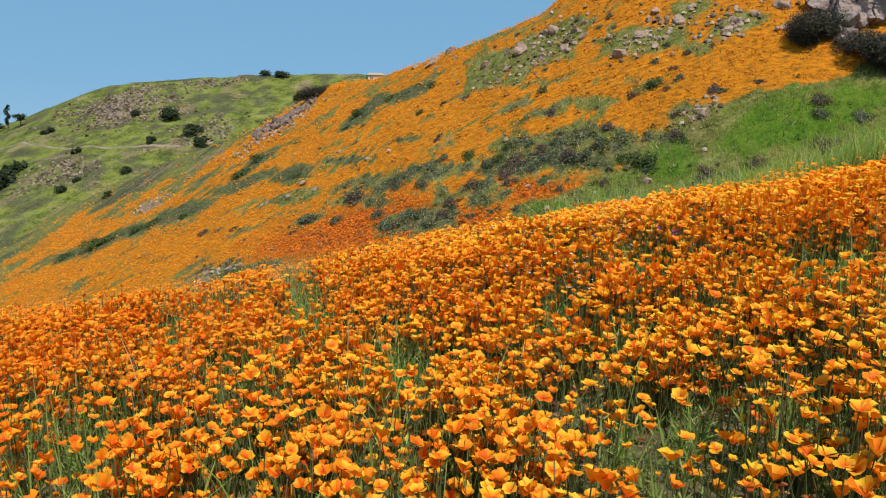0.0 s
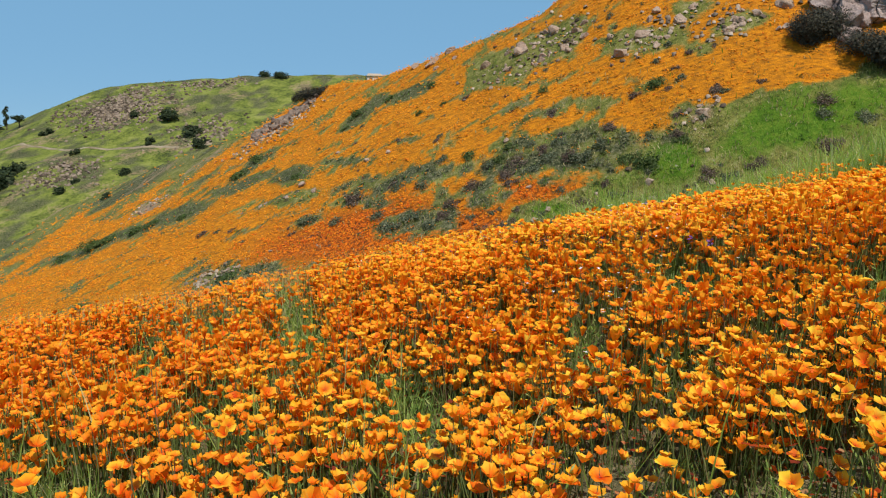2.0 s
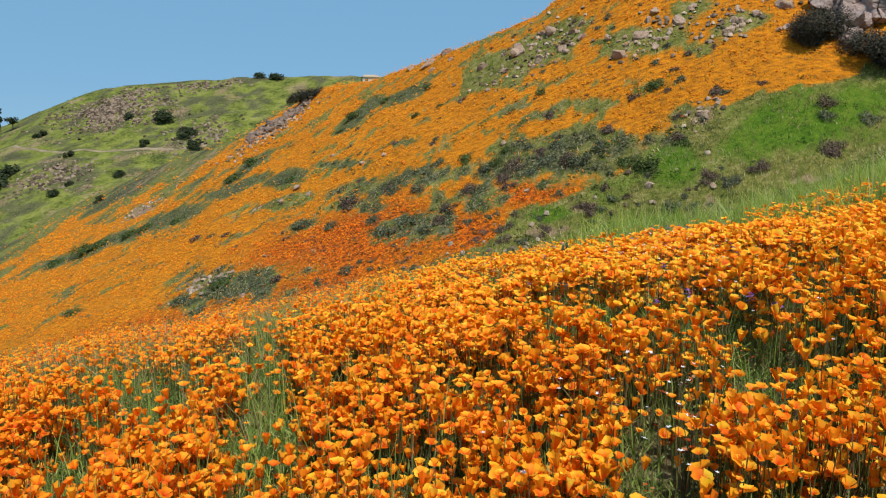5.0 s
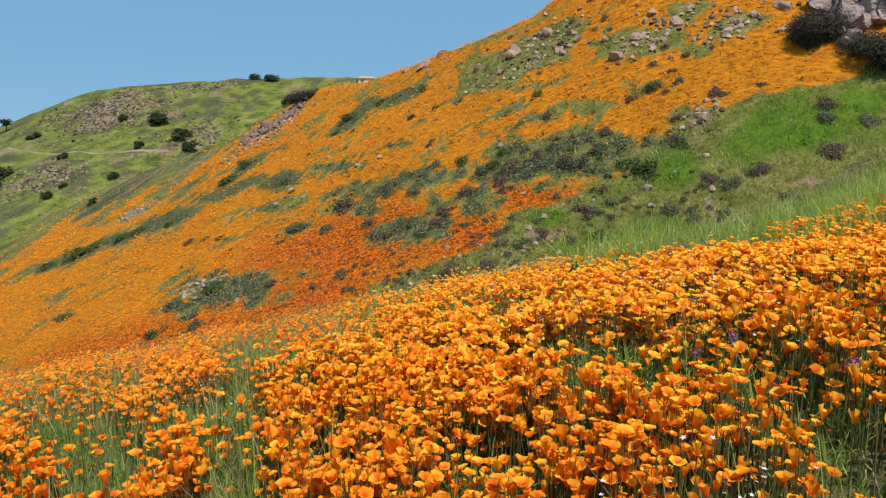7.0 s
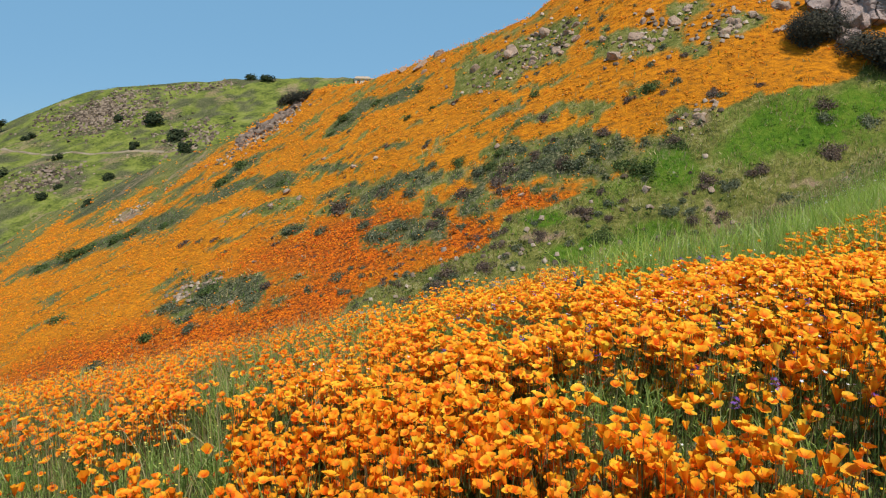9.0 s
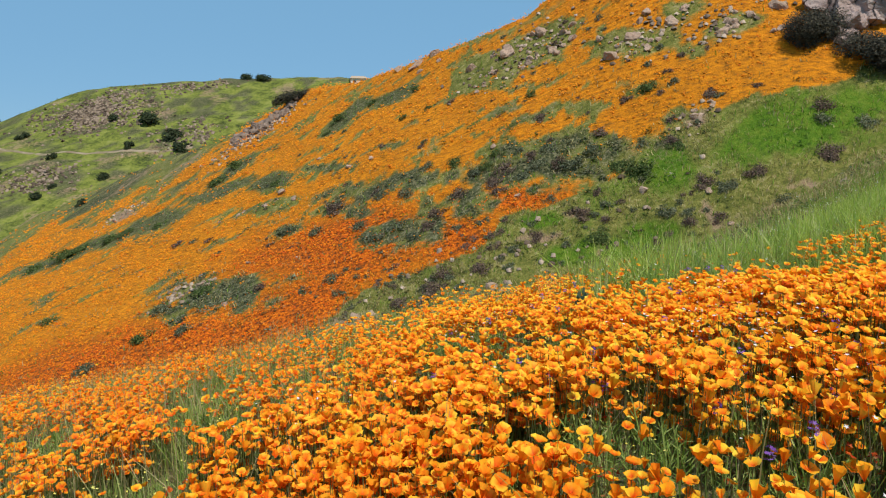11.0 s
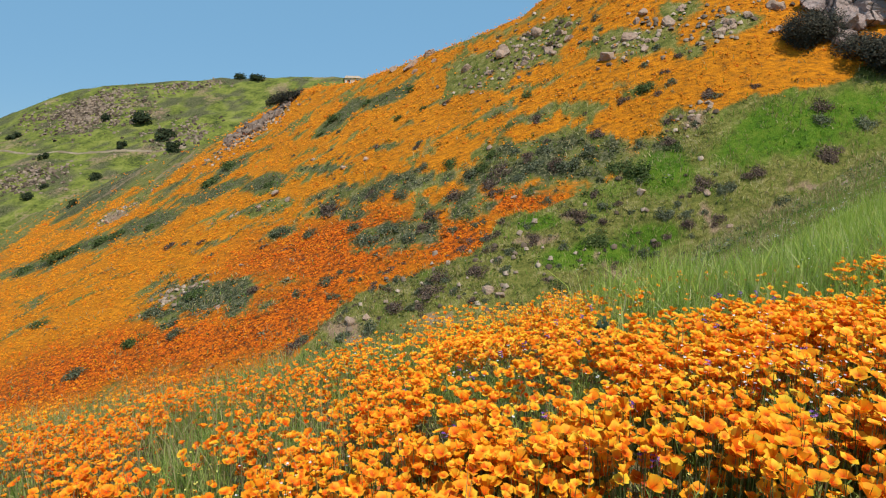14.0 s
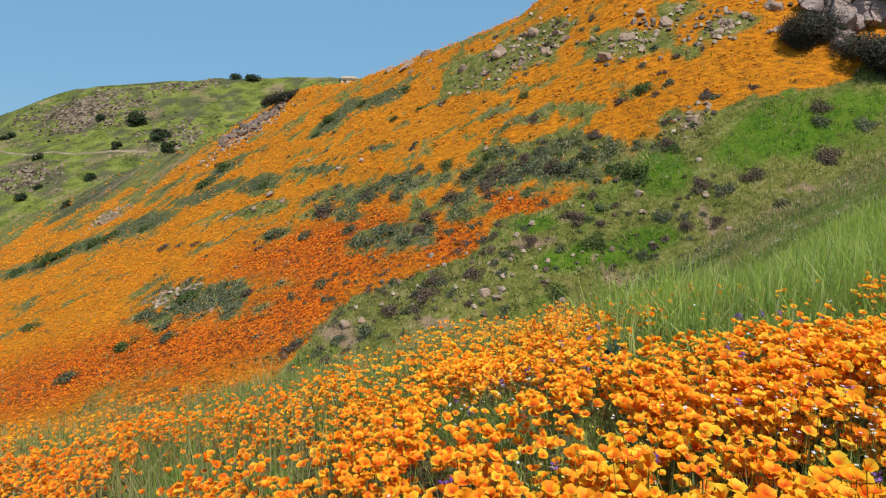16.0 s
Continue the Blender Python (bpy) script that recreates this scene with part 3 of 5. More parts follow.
def spins(rng, n, lean, toward=None):
    """n random turns about the upright, tilted by up to lean radians, most of them toward a direction."""
    a = rng.uniform(0, 2 * np.pi, n)
    tilt = np.abs(rng.normal(0, 0.5, n)).clip(0, 1.3) * lean
    way = rng.uniform(0, 2 * np.pi, n)
    axis_x, axis_y = np.cos(way) * tilt, np.sin(way) * tilt
    if toward is not None:
        axis_x, axis_y = axis_x + toward[0], axis_y + toward[1]
    up = np.stack([axis_x, axis_y, np.ones(n)], 1)
    up /= np.linalg.norm(up, axis=1, keepdims=True)
    side = np.stack([np.cos(a), np.sin(a), np.zeros(n)], 1)
    side -= up * (side * up).sum(1, keepdims=True)
    side /= np.linalg.norm(side, axis=1, keepdims=True)
    return np.stack([side, np.cross(up, side), up], 2)


def grid_faces(rows, cols):
    i = np.arange(rows * cols).reshape(rows, cols)
    return np.stack([i[:-1, :-1], i[:-1, 1:], i[1:, 1:], i[1:, :-1]], -1).reshape(-1, 4)


def part(name, mesh, material, parent, label=""):
    if isinstance(mesh, bmesh.types.BMesh):
        bm, mesh = mesh, bpy.data.meshes.new(name)
        bm.to_mesh(mesh)
        bm.free()
    if material and not mesh.materials:
        mesh.materials.append(material)
    ob = new(name, mesh)
    ob.parent = parent
    return tagged(ob, label)


def scatter(rng, n, x0, x1, y0, y1):
    return rng.uniform(x0, x1, n), rng.uniform(y0, y1, n)


# ---- the ground ----
def build_ground():
    ahead = np.sinh(np.linspace(0, np.arcsinh(3200 / 6.0), 560)) * 6.0
    behind = -np.sinh(np.linspace(np.arcsinh(2000 / 6.0), 0.05, 40)) * 6.0
    gy = np.concatenate([behind, ahead])
    gx = np.sinh(np.linspace(-np.arcsinh(2600 / 4.0), np.arcsinh(2600 / 4.0), 480)) * 4.0
    x, y = np.meshgrid(gx, gy)
    x, y = x.ravel(), y.ravel()
    me = arrays_mesh("ground", np.stack([x, y, land(x, y)], 1), grid_faces(len(gy), len(gx)), (M_GROUND,), smooth=True)
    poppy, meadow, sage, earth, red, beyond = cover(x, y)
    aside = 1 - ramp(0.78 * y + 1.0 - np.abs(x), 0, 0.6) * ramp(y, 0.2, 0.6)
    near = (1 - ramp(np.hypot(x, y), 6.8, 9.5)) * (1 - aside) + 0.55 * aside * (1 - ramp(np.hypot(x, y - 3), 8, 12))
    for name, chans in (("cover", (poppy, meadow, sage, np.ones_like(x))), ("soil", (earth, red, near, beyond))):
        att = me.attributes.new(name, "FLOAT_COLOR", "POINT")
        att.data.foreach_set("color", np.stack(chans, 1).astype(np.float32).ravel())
    tagged(new("ground", me), "hilly ground covered in orange poppies, green grass and sage", "ground", kind="structure")


build_ground()


# ---- near poppies ----
def petal_shape(spread, cup, wave, rows, cols, radius=0.029):
    """One broad fan-shaped petal from the flower's heart outward and up."""
    r = np.linspace(0.06 if rows > 2 else 0.2, 1, rows)[:, None]
    a = np.linspace(-1, 1, cols)[None, :]
    reach = r * (1 - 0.10 * a * a) * radius
    ang = a * spread * (0.85 + 0.15 * r)
    lift = radius * (cup * r ** 1.5 - 0.22 * cup * r ** 5 + 0.10 * cup * a * a * r) + wave * radius * np.sin(a * 4.2 + r * 2) * r * r
    reach = reach * (1 + 0.10 * r * np.sin(a * 7.0 + 9.0 * wave))
    x, y = reach * np.cos(ang) * np.ones_like(r), reach * np.sin(ang)
    return np.stack([x, y, lift * np.ones_like(a)], -1).reshape(-1, 3), grid_faces(rows, cols)


def flower_shape(rng, rows, cols, wide_open):
    """Four overlapping petals, two inner and two outer; corners, faces."""
    openness = rng.choice((0.3, 0.45, 0.65, 0.95, 1.3) if wide_open else (0.55, 0.85, 1.15, 1.5, 1.9), p=(0.16, 0.28, 0.28, 0.18, 0.10))
    vs, fs, base = [], [], 0
    for k in range(4):
        v, f = petal_shape(rng.uniform(0.82, 1.0), openness * rng.uniform(0.75, 1.3), rng.uniform(-0.2, 0.2), rows, cols)
        v[:, :2] *= rng.uniform(0.88, 1.1) * (1.0 - 0.16 * max(0, openness - 0.5))
        v[:, 2] += 0.0012 * (k % 2)
        a = k * np.pi / 2 + rng.uniform(-0.15, 0.15)
        c, s = np.cos(a), np.sin(a)
        v = v @ np.array([[c, s, 0], [-s, c, 0], [0, 0, 1]])
        vs.append(v)
        fs.append(f + base)
        base += len(v)
    return np.concatenate(vs), np.concatenate(fs)


def stem_arrays(rng, foot, head, thick=0.0016, bowed=True):
    """Bowed three-sided stems from feet to heads."""
    n = len(foot)
    mid = (foot + head) / 2 + np.concatenate([rng.normal(0, 0.014, (n, 2)), np.zeros((n, 1))], 1)
    rings = []
    for p, t in ((foot, 1.2), (mid, 1.0), (head, 0.8)) if bowed else ((foot, 1.2), (head, 0.8)):
        for k in range(3):
            a = k * 2 * np.pi / 3
            rings.append(p + np.array([np.cos(a), np.sin(a), 0]) * thick * t)
    v = np.stack(rings, 1)
    f = np.array([[r * 3 + k, r * 3 + (k + 1) % 3, r * 3 + 3 + (k + 1) % 3, r * 3 + 3 + k] for r in range(2 if bowed else 1) for k in range(3)])
    faces = f[None] + (np.arange(n) * (9 if bowed else 6))[:, None, None]
    return v.reshape(-1, 3), faces.reshape(-1, 4)


SUN_LEAN = (0.06, -0.04)


def build_near_poppies():
    rng = np.random.default_rng(7)
    # plants, each with a tuft of flowers
    px, py = scatter(rng, 21000, -8.5, 8.5, 0.5, 9.4)
    px = px * np.minimum(1.0, (0.78 * py + 0.5) / 8.5)
    keep = rng.uniform(0, 1, len(px)) < (0.78 * py + 0.5) / 7.9
    px, py = px[keep], py[keep]
    many_heads = rng.poisson(15.0, len(px))
    plant = np.repeat(np.arange(len(px)), many_heads)
    n = len(plant)
    x, y = px[plant] + rng.normal(0, 0.05, n), py[plant] + rng.normal(0, 0.05, n)
    dens, _ = near_density(x, y)
    keep = (rng.uniform(0, 1, n) < dens) & (y > 0.5)
    x, y, plant = x[keep], y[keep], plant[keep]
    n = len(x)
    foot = np.stack([x, y, land(x, y) - 0.01], 1)
    rise = rng.normal(0, 0.026, len(px))[plant]
    tall = POPPY_HEIGHT * (0.70 + 0.36 * noise2(x, y, 0.6, 77)) * (0.92 + 0.20 * ramp(y, 2.2, 3.6)) + rise + rng.normal(0, 0.020, n)
    tall = tall * np.where(rng.uniform(0, 1, n) < 0.48, rng.uniform(0.42, 0.90, n), 1.0) * (1 - 0.22 * ramp(y, 4.9, 6.0) * ramp(x, 0.2, 1.0))
    size = rng.normal(1.0, 0.20, n).clip(0.45, 1.6) * (0.57 + 0.18 * ramp(y, 2.8, 4.4) * ramp(x, -0.7, 0.5)) * (0.90 + 0.1 * ramp(y, 1.4, 2.2)) * (1 - 0.14 * ramp(y, 5.0, 6.2))
    # redness by patch and flower; the near term also stands for shaded petal sides
    red = (0.34 * ramp(rough2(x, y, 1.6, 78, 3), 0.42, 0.62) + 0.44 * (1 - ramp(y, 2.6, 4.2)) * (1 - 0.4 * ramp(x, 0.2, 0.8)) + 0.50 * ramp(-x, 0.0, 1.3) + 0.04 - 0.20 * ramp(x, 0, 0.6) + rng.normal(0, 0.16, len(px))[plant] + rng.normal(0, 0.26, n)).clip(0, 1)
    head = foot + np.stack([rng.normal(0, 0.02, n), rng.normal(0, 0.02, n), tall.clip(0.08, 0.42)], 1)
    flat = rng.uniform(0, 1, n) < 0.15 + 0.78 * ramp(y, 3.0, 4.4)
    turns = np.where(flat[:, None, None], spins(rng, n, 0.65, (0.05, -0.28)), spins(rng, n, 0.6, SUN_LEAN))
    # the nearest ones stand singly
    single = np.where((np.abs(x - 0.15) < 0.62) & (y < 1.95))[0][:300]
    rest = np.ones(n, bool)
    rest[single] = False
    pairs, rims, reds = [], [], []
    for lo, hi, rows, cols in ((0, 2.0, 4, 5), (2.0, 4.0, 3, 4), (4.0, 5.0, 3, 3), (5.0, 99, 2, 3)):
        for kind in range(16):
            pick = np.where(rest & (y >= lo) & (y < hi) & (np.arange(n) % 8 == kind % 8) & (flat == (kind < 8)))[0]
            if len(pick):
                pairs.append((*many(flower_shape(rng, rows, cols, kind < 8), head[pick], turns[pick], size[pick]), 0))
                rims.append(np.tile(np.repeat(np.linspace(0, 1, rows), cols), 4 * len(pick)))
                reds.append(np.repeat(red[pick], 4 * rows * cols))
    # the field goes on beside and behind the path
    bx, by = scatter(rng, 34000, -10, 10, -5, 10.5)
    out = ((np.abs(bx) > 0.78 * by + 0.52) | (by < 0.55)) & (np.hypot(bx, by) > 0.25) & (rng.uniform(0, 1, len(bx)) < 0.55 + 0.45 * ramp(rough2(bx, by, 1.4, 79), 0.4, 0.6))
    out &= cover(bx, by)[0] > 0.4
    bx, by = bx[out], by[out]
    top = np.stack([bx, by, land(bx, by) + rng.normal(0.2, 0.035, len(bx))], 1)
    aside = spins(rng, len(bx), 0.55, SUN_LEAN)
    for kind in range(8):
        pick = np.arange(kind, len(bx), 8)
        pairs.append((*many(flower_shape(rng, 2, 2, kind < 4), top[pick], aside[pick], rng.uniform(1.0, 1.5, len(pick))), 0))
        rims.append(np.tile(np.repeat(np.linspace(0, 1, 2), 2), 4 * len(pick)))
        reds.append(np.repeat(rng.uniform(0, 0.5, len(pick)), 16))
    pick, low = np.where(rest & (y < 2.2))[0], np.where(rest & (y >= 2.2) & (y < 5.0))[0]
    pairs.append((*stem_arrays(rng, foot[pick], head[pick]), 1))
    pairs.append((*stem_arrays(rng, foot[low], head[low], bowed=False), 1))
    v, f, s = joined(pairs)
    me = arrays_mesh("poppy_field", v, f, (M_PETAL, M_STEM), s, True)
    me.attributes.new("rim", "FLOAT", "POINT").data.foreach_set("value", np.concatenate(rims + [np.zeros(len(pairs[-1][0]) + len(pairs[-2][0]))]).astype(np.float32))
    me.attributes.new("blush", "FLOAT", "POINT").data.foreach_set("value", np.concatenate(reds + [np.zeros(len(pairs[-1][0]) + len(pairs[-2][0]))]).astype(np.float32))
    tagged(new("poppy_field", me),
           "dense field of orange California poppies in full bloom", "poppies", kind="stuff")
    # single poppies: a few built, then copied
    made = []
    for k in range(12):
        root = new("poppy")
        tagged(root, "orange California poppy open on a thin green stem", "poppy", "poppies close by")
        stem_v, stem_f = stem_arrays(rng, np.zeros((1, 3)), np.array([[0, 0, POPPY_HEIGHT]]))
        part("stem", arrays_mesh("stem", stem_v, stem_f, smooth=True), M_STEM, root)
        v, f = flower_shape(rng, 5, 6, k % 4 == 0)
        v = v * rng.uniform(0.5, 0.68)
        c, s = rng.normal(SUN_LEAN[0], 0.2), rng.normal(SUN_LEAN[1], 0.2)
        turn = spins(rng, 1, 0.3, (c, s))[0]
        v = v @ turn.T + (0, 0, POPPY_HEIGHT)
        for p in range(4):
            pv, pf = v[p * 30:(p + 1) * 30], grid_faces(5, 6)
            me = arrays_mesh("petal", pv, pf, smooth=True)
            me.attributes.new("rim", "FLOAT", "POINT").data.foreach_set("value", np.repeat(np.linspace(0, 1, 5), 6).astype(np.float32))
            me.attributes.new("blush", "FLOAT", "POINT").data.foreach_set("value", np.full(30, 0.15 + 0.07 * k, np.float32))
            part("petal", me, M_PETAL_ONE, root)
        made.append(root)
    for j, i in enumerate(single):
        m = Matrix.LocRotScale(Vector(foot[i]), Euler((0, 0, rng.uniform(-0.5, 0.5))), Vector((1, 1, 1)) * float(tall[i] / POPPY_HEIGHT))
        if j < 12:
            made[j].matrix_basis = m
        else:
            copy = copy_thing(made[j % 12], m)
            copy.matrix_basis = m
    return foot, head


build_near_poppies()


# ---- near grass and small flowers ----
def quad_tuft(rng, n, spread, size, lift):
    """n small leaf or petal quads in a low heap."""
    v, f = [], []
    for k in range(n):
        c = np.array([rng.normal(0, spread), rng.normal(0, spread), abs(rng.normal(0, lift))])
        t = spins(rng, 1, 0.6)[0]
        w = size * rng.uniform(0.6, 1.3)
        q = np.array([[-w, -w * 0.8, 0], [w, -w * 0.8, 0], [w, w * 0.8, 0.1 * w], [-w, w * 0.8, 0]])
        v.append(q @ t.T + c)
        f.append(np.arange(4) + 4 * k)
    return np.concatenate(v), np.array(f)


def sown(rng, shapes, x, y, sizes, lean=0.4, sink=0.0, toward=None):
    pairs = []
    at = np.stack([x, y, land(x, y) - sink], 1)
    turns = spins(rng, len(x), lean, toward)
    for k, shape in enumerate(shapes):
        pick = np.arange(k, len(x), len(shapes))
        pairs.append((*many(shape, at[pick], turns[pick], sizes[pick]), 0))
    return joined(pairs)[:2]


def fern_tuft(rng, stalks=4, pairs=3):
    """A tuft one unit high of finely cut leaves: stalks with narrow leaflets to both sides."""
    v = []
    for k in range(stalks):
        a = k * 2 * np.pi / stalks + rng.uniform(-0.6, 0.6)
        way = np.array([np.cos(a), np.sin(a), 0])
        side = np.array([-np.sin(a), np.cos(a), 0])
        tip = way * rng.uniform(0.2, 0.5) + np.array([0, 0, rng.uniform(0.7, 1.05)])
        v.append([np.zeros(3), tip * 0.6 + side * 0.012, tip, tip * 0.6 - side * 0.012])
        for j in range(pairs):
            base = tip * (0.36 + 0.2 * j)
            for sign in (-1, 1):
                end = base + (side * sign * rng.uniform(0.14, 0.26) + way * 0.08 + np.array([0, 0, rng.uniform(0.08, 0.22)])) * (1 - 0.25 * j)
                mid = (base + end) / 2
                v.append([base, mid + way * 0.011, end, mid - way * 0.011])
    v = np.array(v)
    return v.reshape(-1, 3), np.arange(len(v) * 4).reshape(-1, 4)


def blade_arrays(rng, x, y, tall, wide, bend, sink=0.01, pieces=2):
    """Bent tapering grass blades, two or three pieces long."""
    n = len(x)
    foot = np.stack([x, y, land(x, y) - sink], 1)
    way = rng.uniform(0, 2 * np.pi, n)
    out = np.stack([np.cos(way), np.sin(way), np.zeros(n)], 1)
    face = rng.uniform(0, 2 * np.pi, n)
    side = np.stack([np.cos(face), np.sin(face), np.zeros(n)], 1)
    lean = np.abs(rng.normal(0, 1, n)) * bend
    rows = []
    for s, w in ((0, 1.0), (0.4, 0.9), (0.75, 0.6), (1.0, 0.08)) if pieces == 3 else ((0, 1.0), (0.55, 0.8), (1.0, 0.08)):
        c = foot + np.array([0, 0, 1]) * (tall * s * (1 - 0.25 * lean * s))[:, None] + out * (tall * lean * s * s)[:, None]
        rows += [c - side * (wide * w / 2)[:, None], c + side * (wide * w / 2)[:, None]]
    v = np.stack(rows, 1)
    f = np.array([[2 * k, 2 * k + 1, 2 * k + 3, 2 * k + 2] for k in range(pieces)])
    faces = f[None] + (np.arange(n) * 2 * (pieces + 1))[:, None, None]
    return v.reshape(-1, 3), faces.reshape(-1, 4)


def near_points(rng, n, y0=0.5, y1=9.5):
    x, y = scatter(rng, n, -8.5, 8.5, y0, y1)
    x = x * np.minimum(1.0, (0.78 * y + 0.5) / 8.5)
    keep = rng.uniform(0, 1, n) < (0.78 * y + 0.5) / 7.9
    return x[keep], y[keep]


def build_near_grass():
    rng = np.random.default_rng(11)
    x, y = near_points(rng, 125000)
    _, bare = near_density(x, y)
    bare = np.maximum(bare, 0.75 * ramp(y, 6.2, 7.2))
    keep = rng.uniform(0, 1, len(x)) < 0.16 + 0.84 * bare
    x, y, bare = x[keep], y[keep], bare[keep]
    tall = (0.19 + 0.14 * noise2(x, y, 0.7, 81)) * rng.uniform(0.55, 1.25, len(x))
    tall = tall * (1 - 0.60 * bare * (1 - ramp(y, 5.4, 6.2)))
    one = blade_arrays(rng, x, y, tall, rng.uniform(0.0022, 0.0050, len(x)), 0.6)
    # the tall stand of grass past the flowers
    x, y = scatter(rng, 52000, 0.6, 11.0, 5.8, 15.0)
    keep = (x < 0.80 * y + 0.5) & (rng.uniform(0, 1, len(x)) < ramp(x - 0.25 * (y - 6.2), 0.6, 1.3) * (0.35 + 0.65 * ramp(noise2(x, y, 1.2, 83), 0.3, 0.6)))
    x, y = x[keep], y[keep]
    two = blade_arrays(rng, x, y, 0.40 * rng.uniform(0.5, 1.2, len(x)) * (0.40 + 0.5 * noise2(x, y, 1.5, 82) + 0.55 * noise2(x, y, 0.35, 87)), rng.uniform(0.007, 0.014, len(x)), 0.45)
    x, y = scatter(rng, 36000, -10, 10, -5, 10.5)
    out = ((np.abs(x) > 0.78 * y + 0.5) | (y < 0.5)) & (np.hypot(x, y) > 0.25)
    x, y = x[out], y[out]
    three = blade_arrays(rng, x, y, rng.uniform(0.10, 0.26, len(x)), rng.uniform(0.006, 0.012, len(x)), 0.6)
    # thin pale blades that overtop the flowers
    x, y = near_points(rng, 34000, 0.7, 8.5)
    keep = rng.uniform(0, 1, len(x)) < 0.07 + 0.75 * ramp(-x, -0.1, 0.5) * ramp(noise2(x, y, 0.5, 86), 0.40, 0.65) + 0.16 * ramp(x, 0.5, 1.2)
    x, y = x[keep], y[keep]
    four = blade_arrays(rng, x, y, rng.uniform(0.26, 0.40, len(x)), rng.uniform(0.0022, 0.0045, len(x)), 0.3, pieces=3)
    v, f, s = joined([(*one, 1), (*two, 0), (*three, 1), (*four, 0)])
    tagged(new("grass", arrays_mesh("grass", v, f, (M_GRASS, M_NEAR_GRASS), s, True)), "fresh green spring grass among the poppies", "grass", kind="stuff")
    # feathery poppy leaves, in tufts
    x, y = near_points(rng, 26000)
    keep = rng.uniform(0, 1, len(x)) < 0.22 + 0.75 * near_density(x, y)[1]
    x, y = x[keep], y[keep]
    tufts = [fern_tuft(rng) for k in range(7)]
    v, f = sown(rng, tufts, x, y, rng.uniform(0.13, 0.25, len(x)) * (0.75 + 0.5 * noise2(x, y, 0.5, 84)), 0.25, 0.01)
    tagged(new("poppy_leaves", arrays_mesh("poppy_leaves", v, f, (M_FERNY,))), "feathery green poppy leaves below the flowers", "leaves", kind="stuff")
    # spent petals and pods between the stems; their red also stands for shade
    x, y = near_points(rng, 34000)
    keep = rng.uniform(0, 1, len(x)) < 0.15 + 0.6 * ramp(noise2(x, y, 0.7, 85), 0.4, 0.7) * near_density(x, y)[0]
    x, y = x[keep], y[keep]
    scraps = [quad_tuft(rng, 5, 0.010, 0.0042, 0.012) for k in range(6)]
    at = np.stack([x, y, land(x, y) + rng.uniform(0.05, 0.19, len(x))], 1)
    v, f, s = joined([(*many(scraps[k], at[k::6], spins(rng, len(at[k::6]), 1.2), rng.uniform(0.6, 1.5, len(at[k::6]))), 0) for k in range(6)] + [(*stem_arrays(rng, at - (0, 0, 0.19), at, 0.0010, False), 1)])
    tagged(new("spent_poppies", arrays_mesh("spent_poppies", v, f, (M_SPENT, M_STEM), s)), "withered dark red petals and pods between poppy stems", "spent flowers", kind="stuff")
    # dry stalks with seed heads
    x, y = near_points(rng, 36000, 2.5, 9.4)
    keep = rng.uniform(0, 1, len(x)) < 0.12 + 0.9 * ramp(-x, 0.0, 1.2) * ramp(y, 3.5, 5.0) + 0.5 * ramp(y, 6.2, 7.2)
    x, y = x[keep], y[keep]
    v, f = blade_arrays(rng, x, y, rng.uniform(0.22, 0.42, len(x)), rng.uniform(0.002, 0.005, len(x)), 0.35)
    tagged(new("dry_grass", arrays_mesh("dry_grass", v, f, (M_STRAW,), smooth=True)), "thin straw-coloured dry grass stalks", "dry grass", kind="stuff")


build_near_grass()


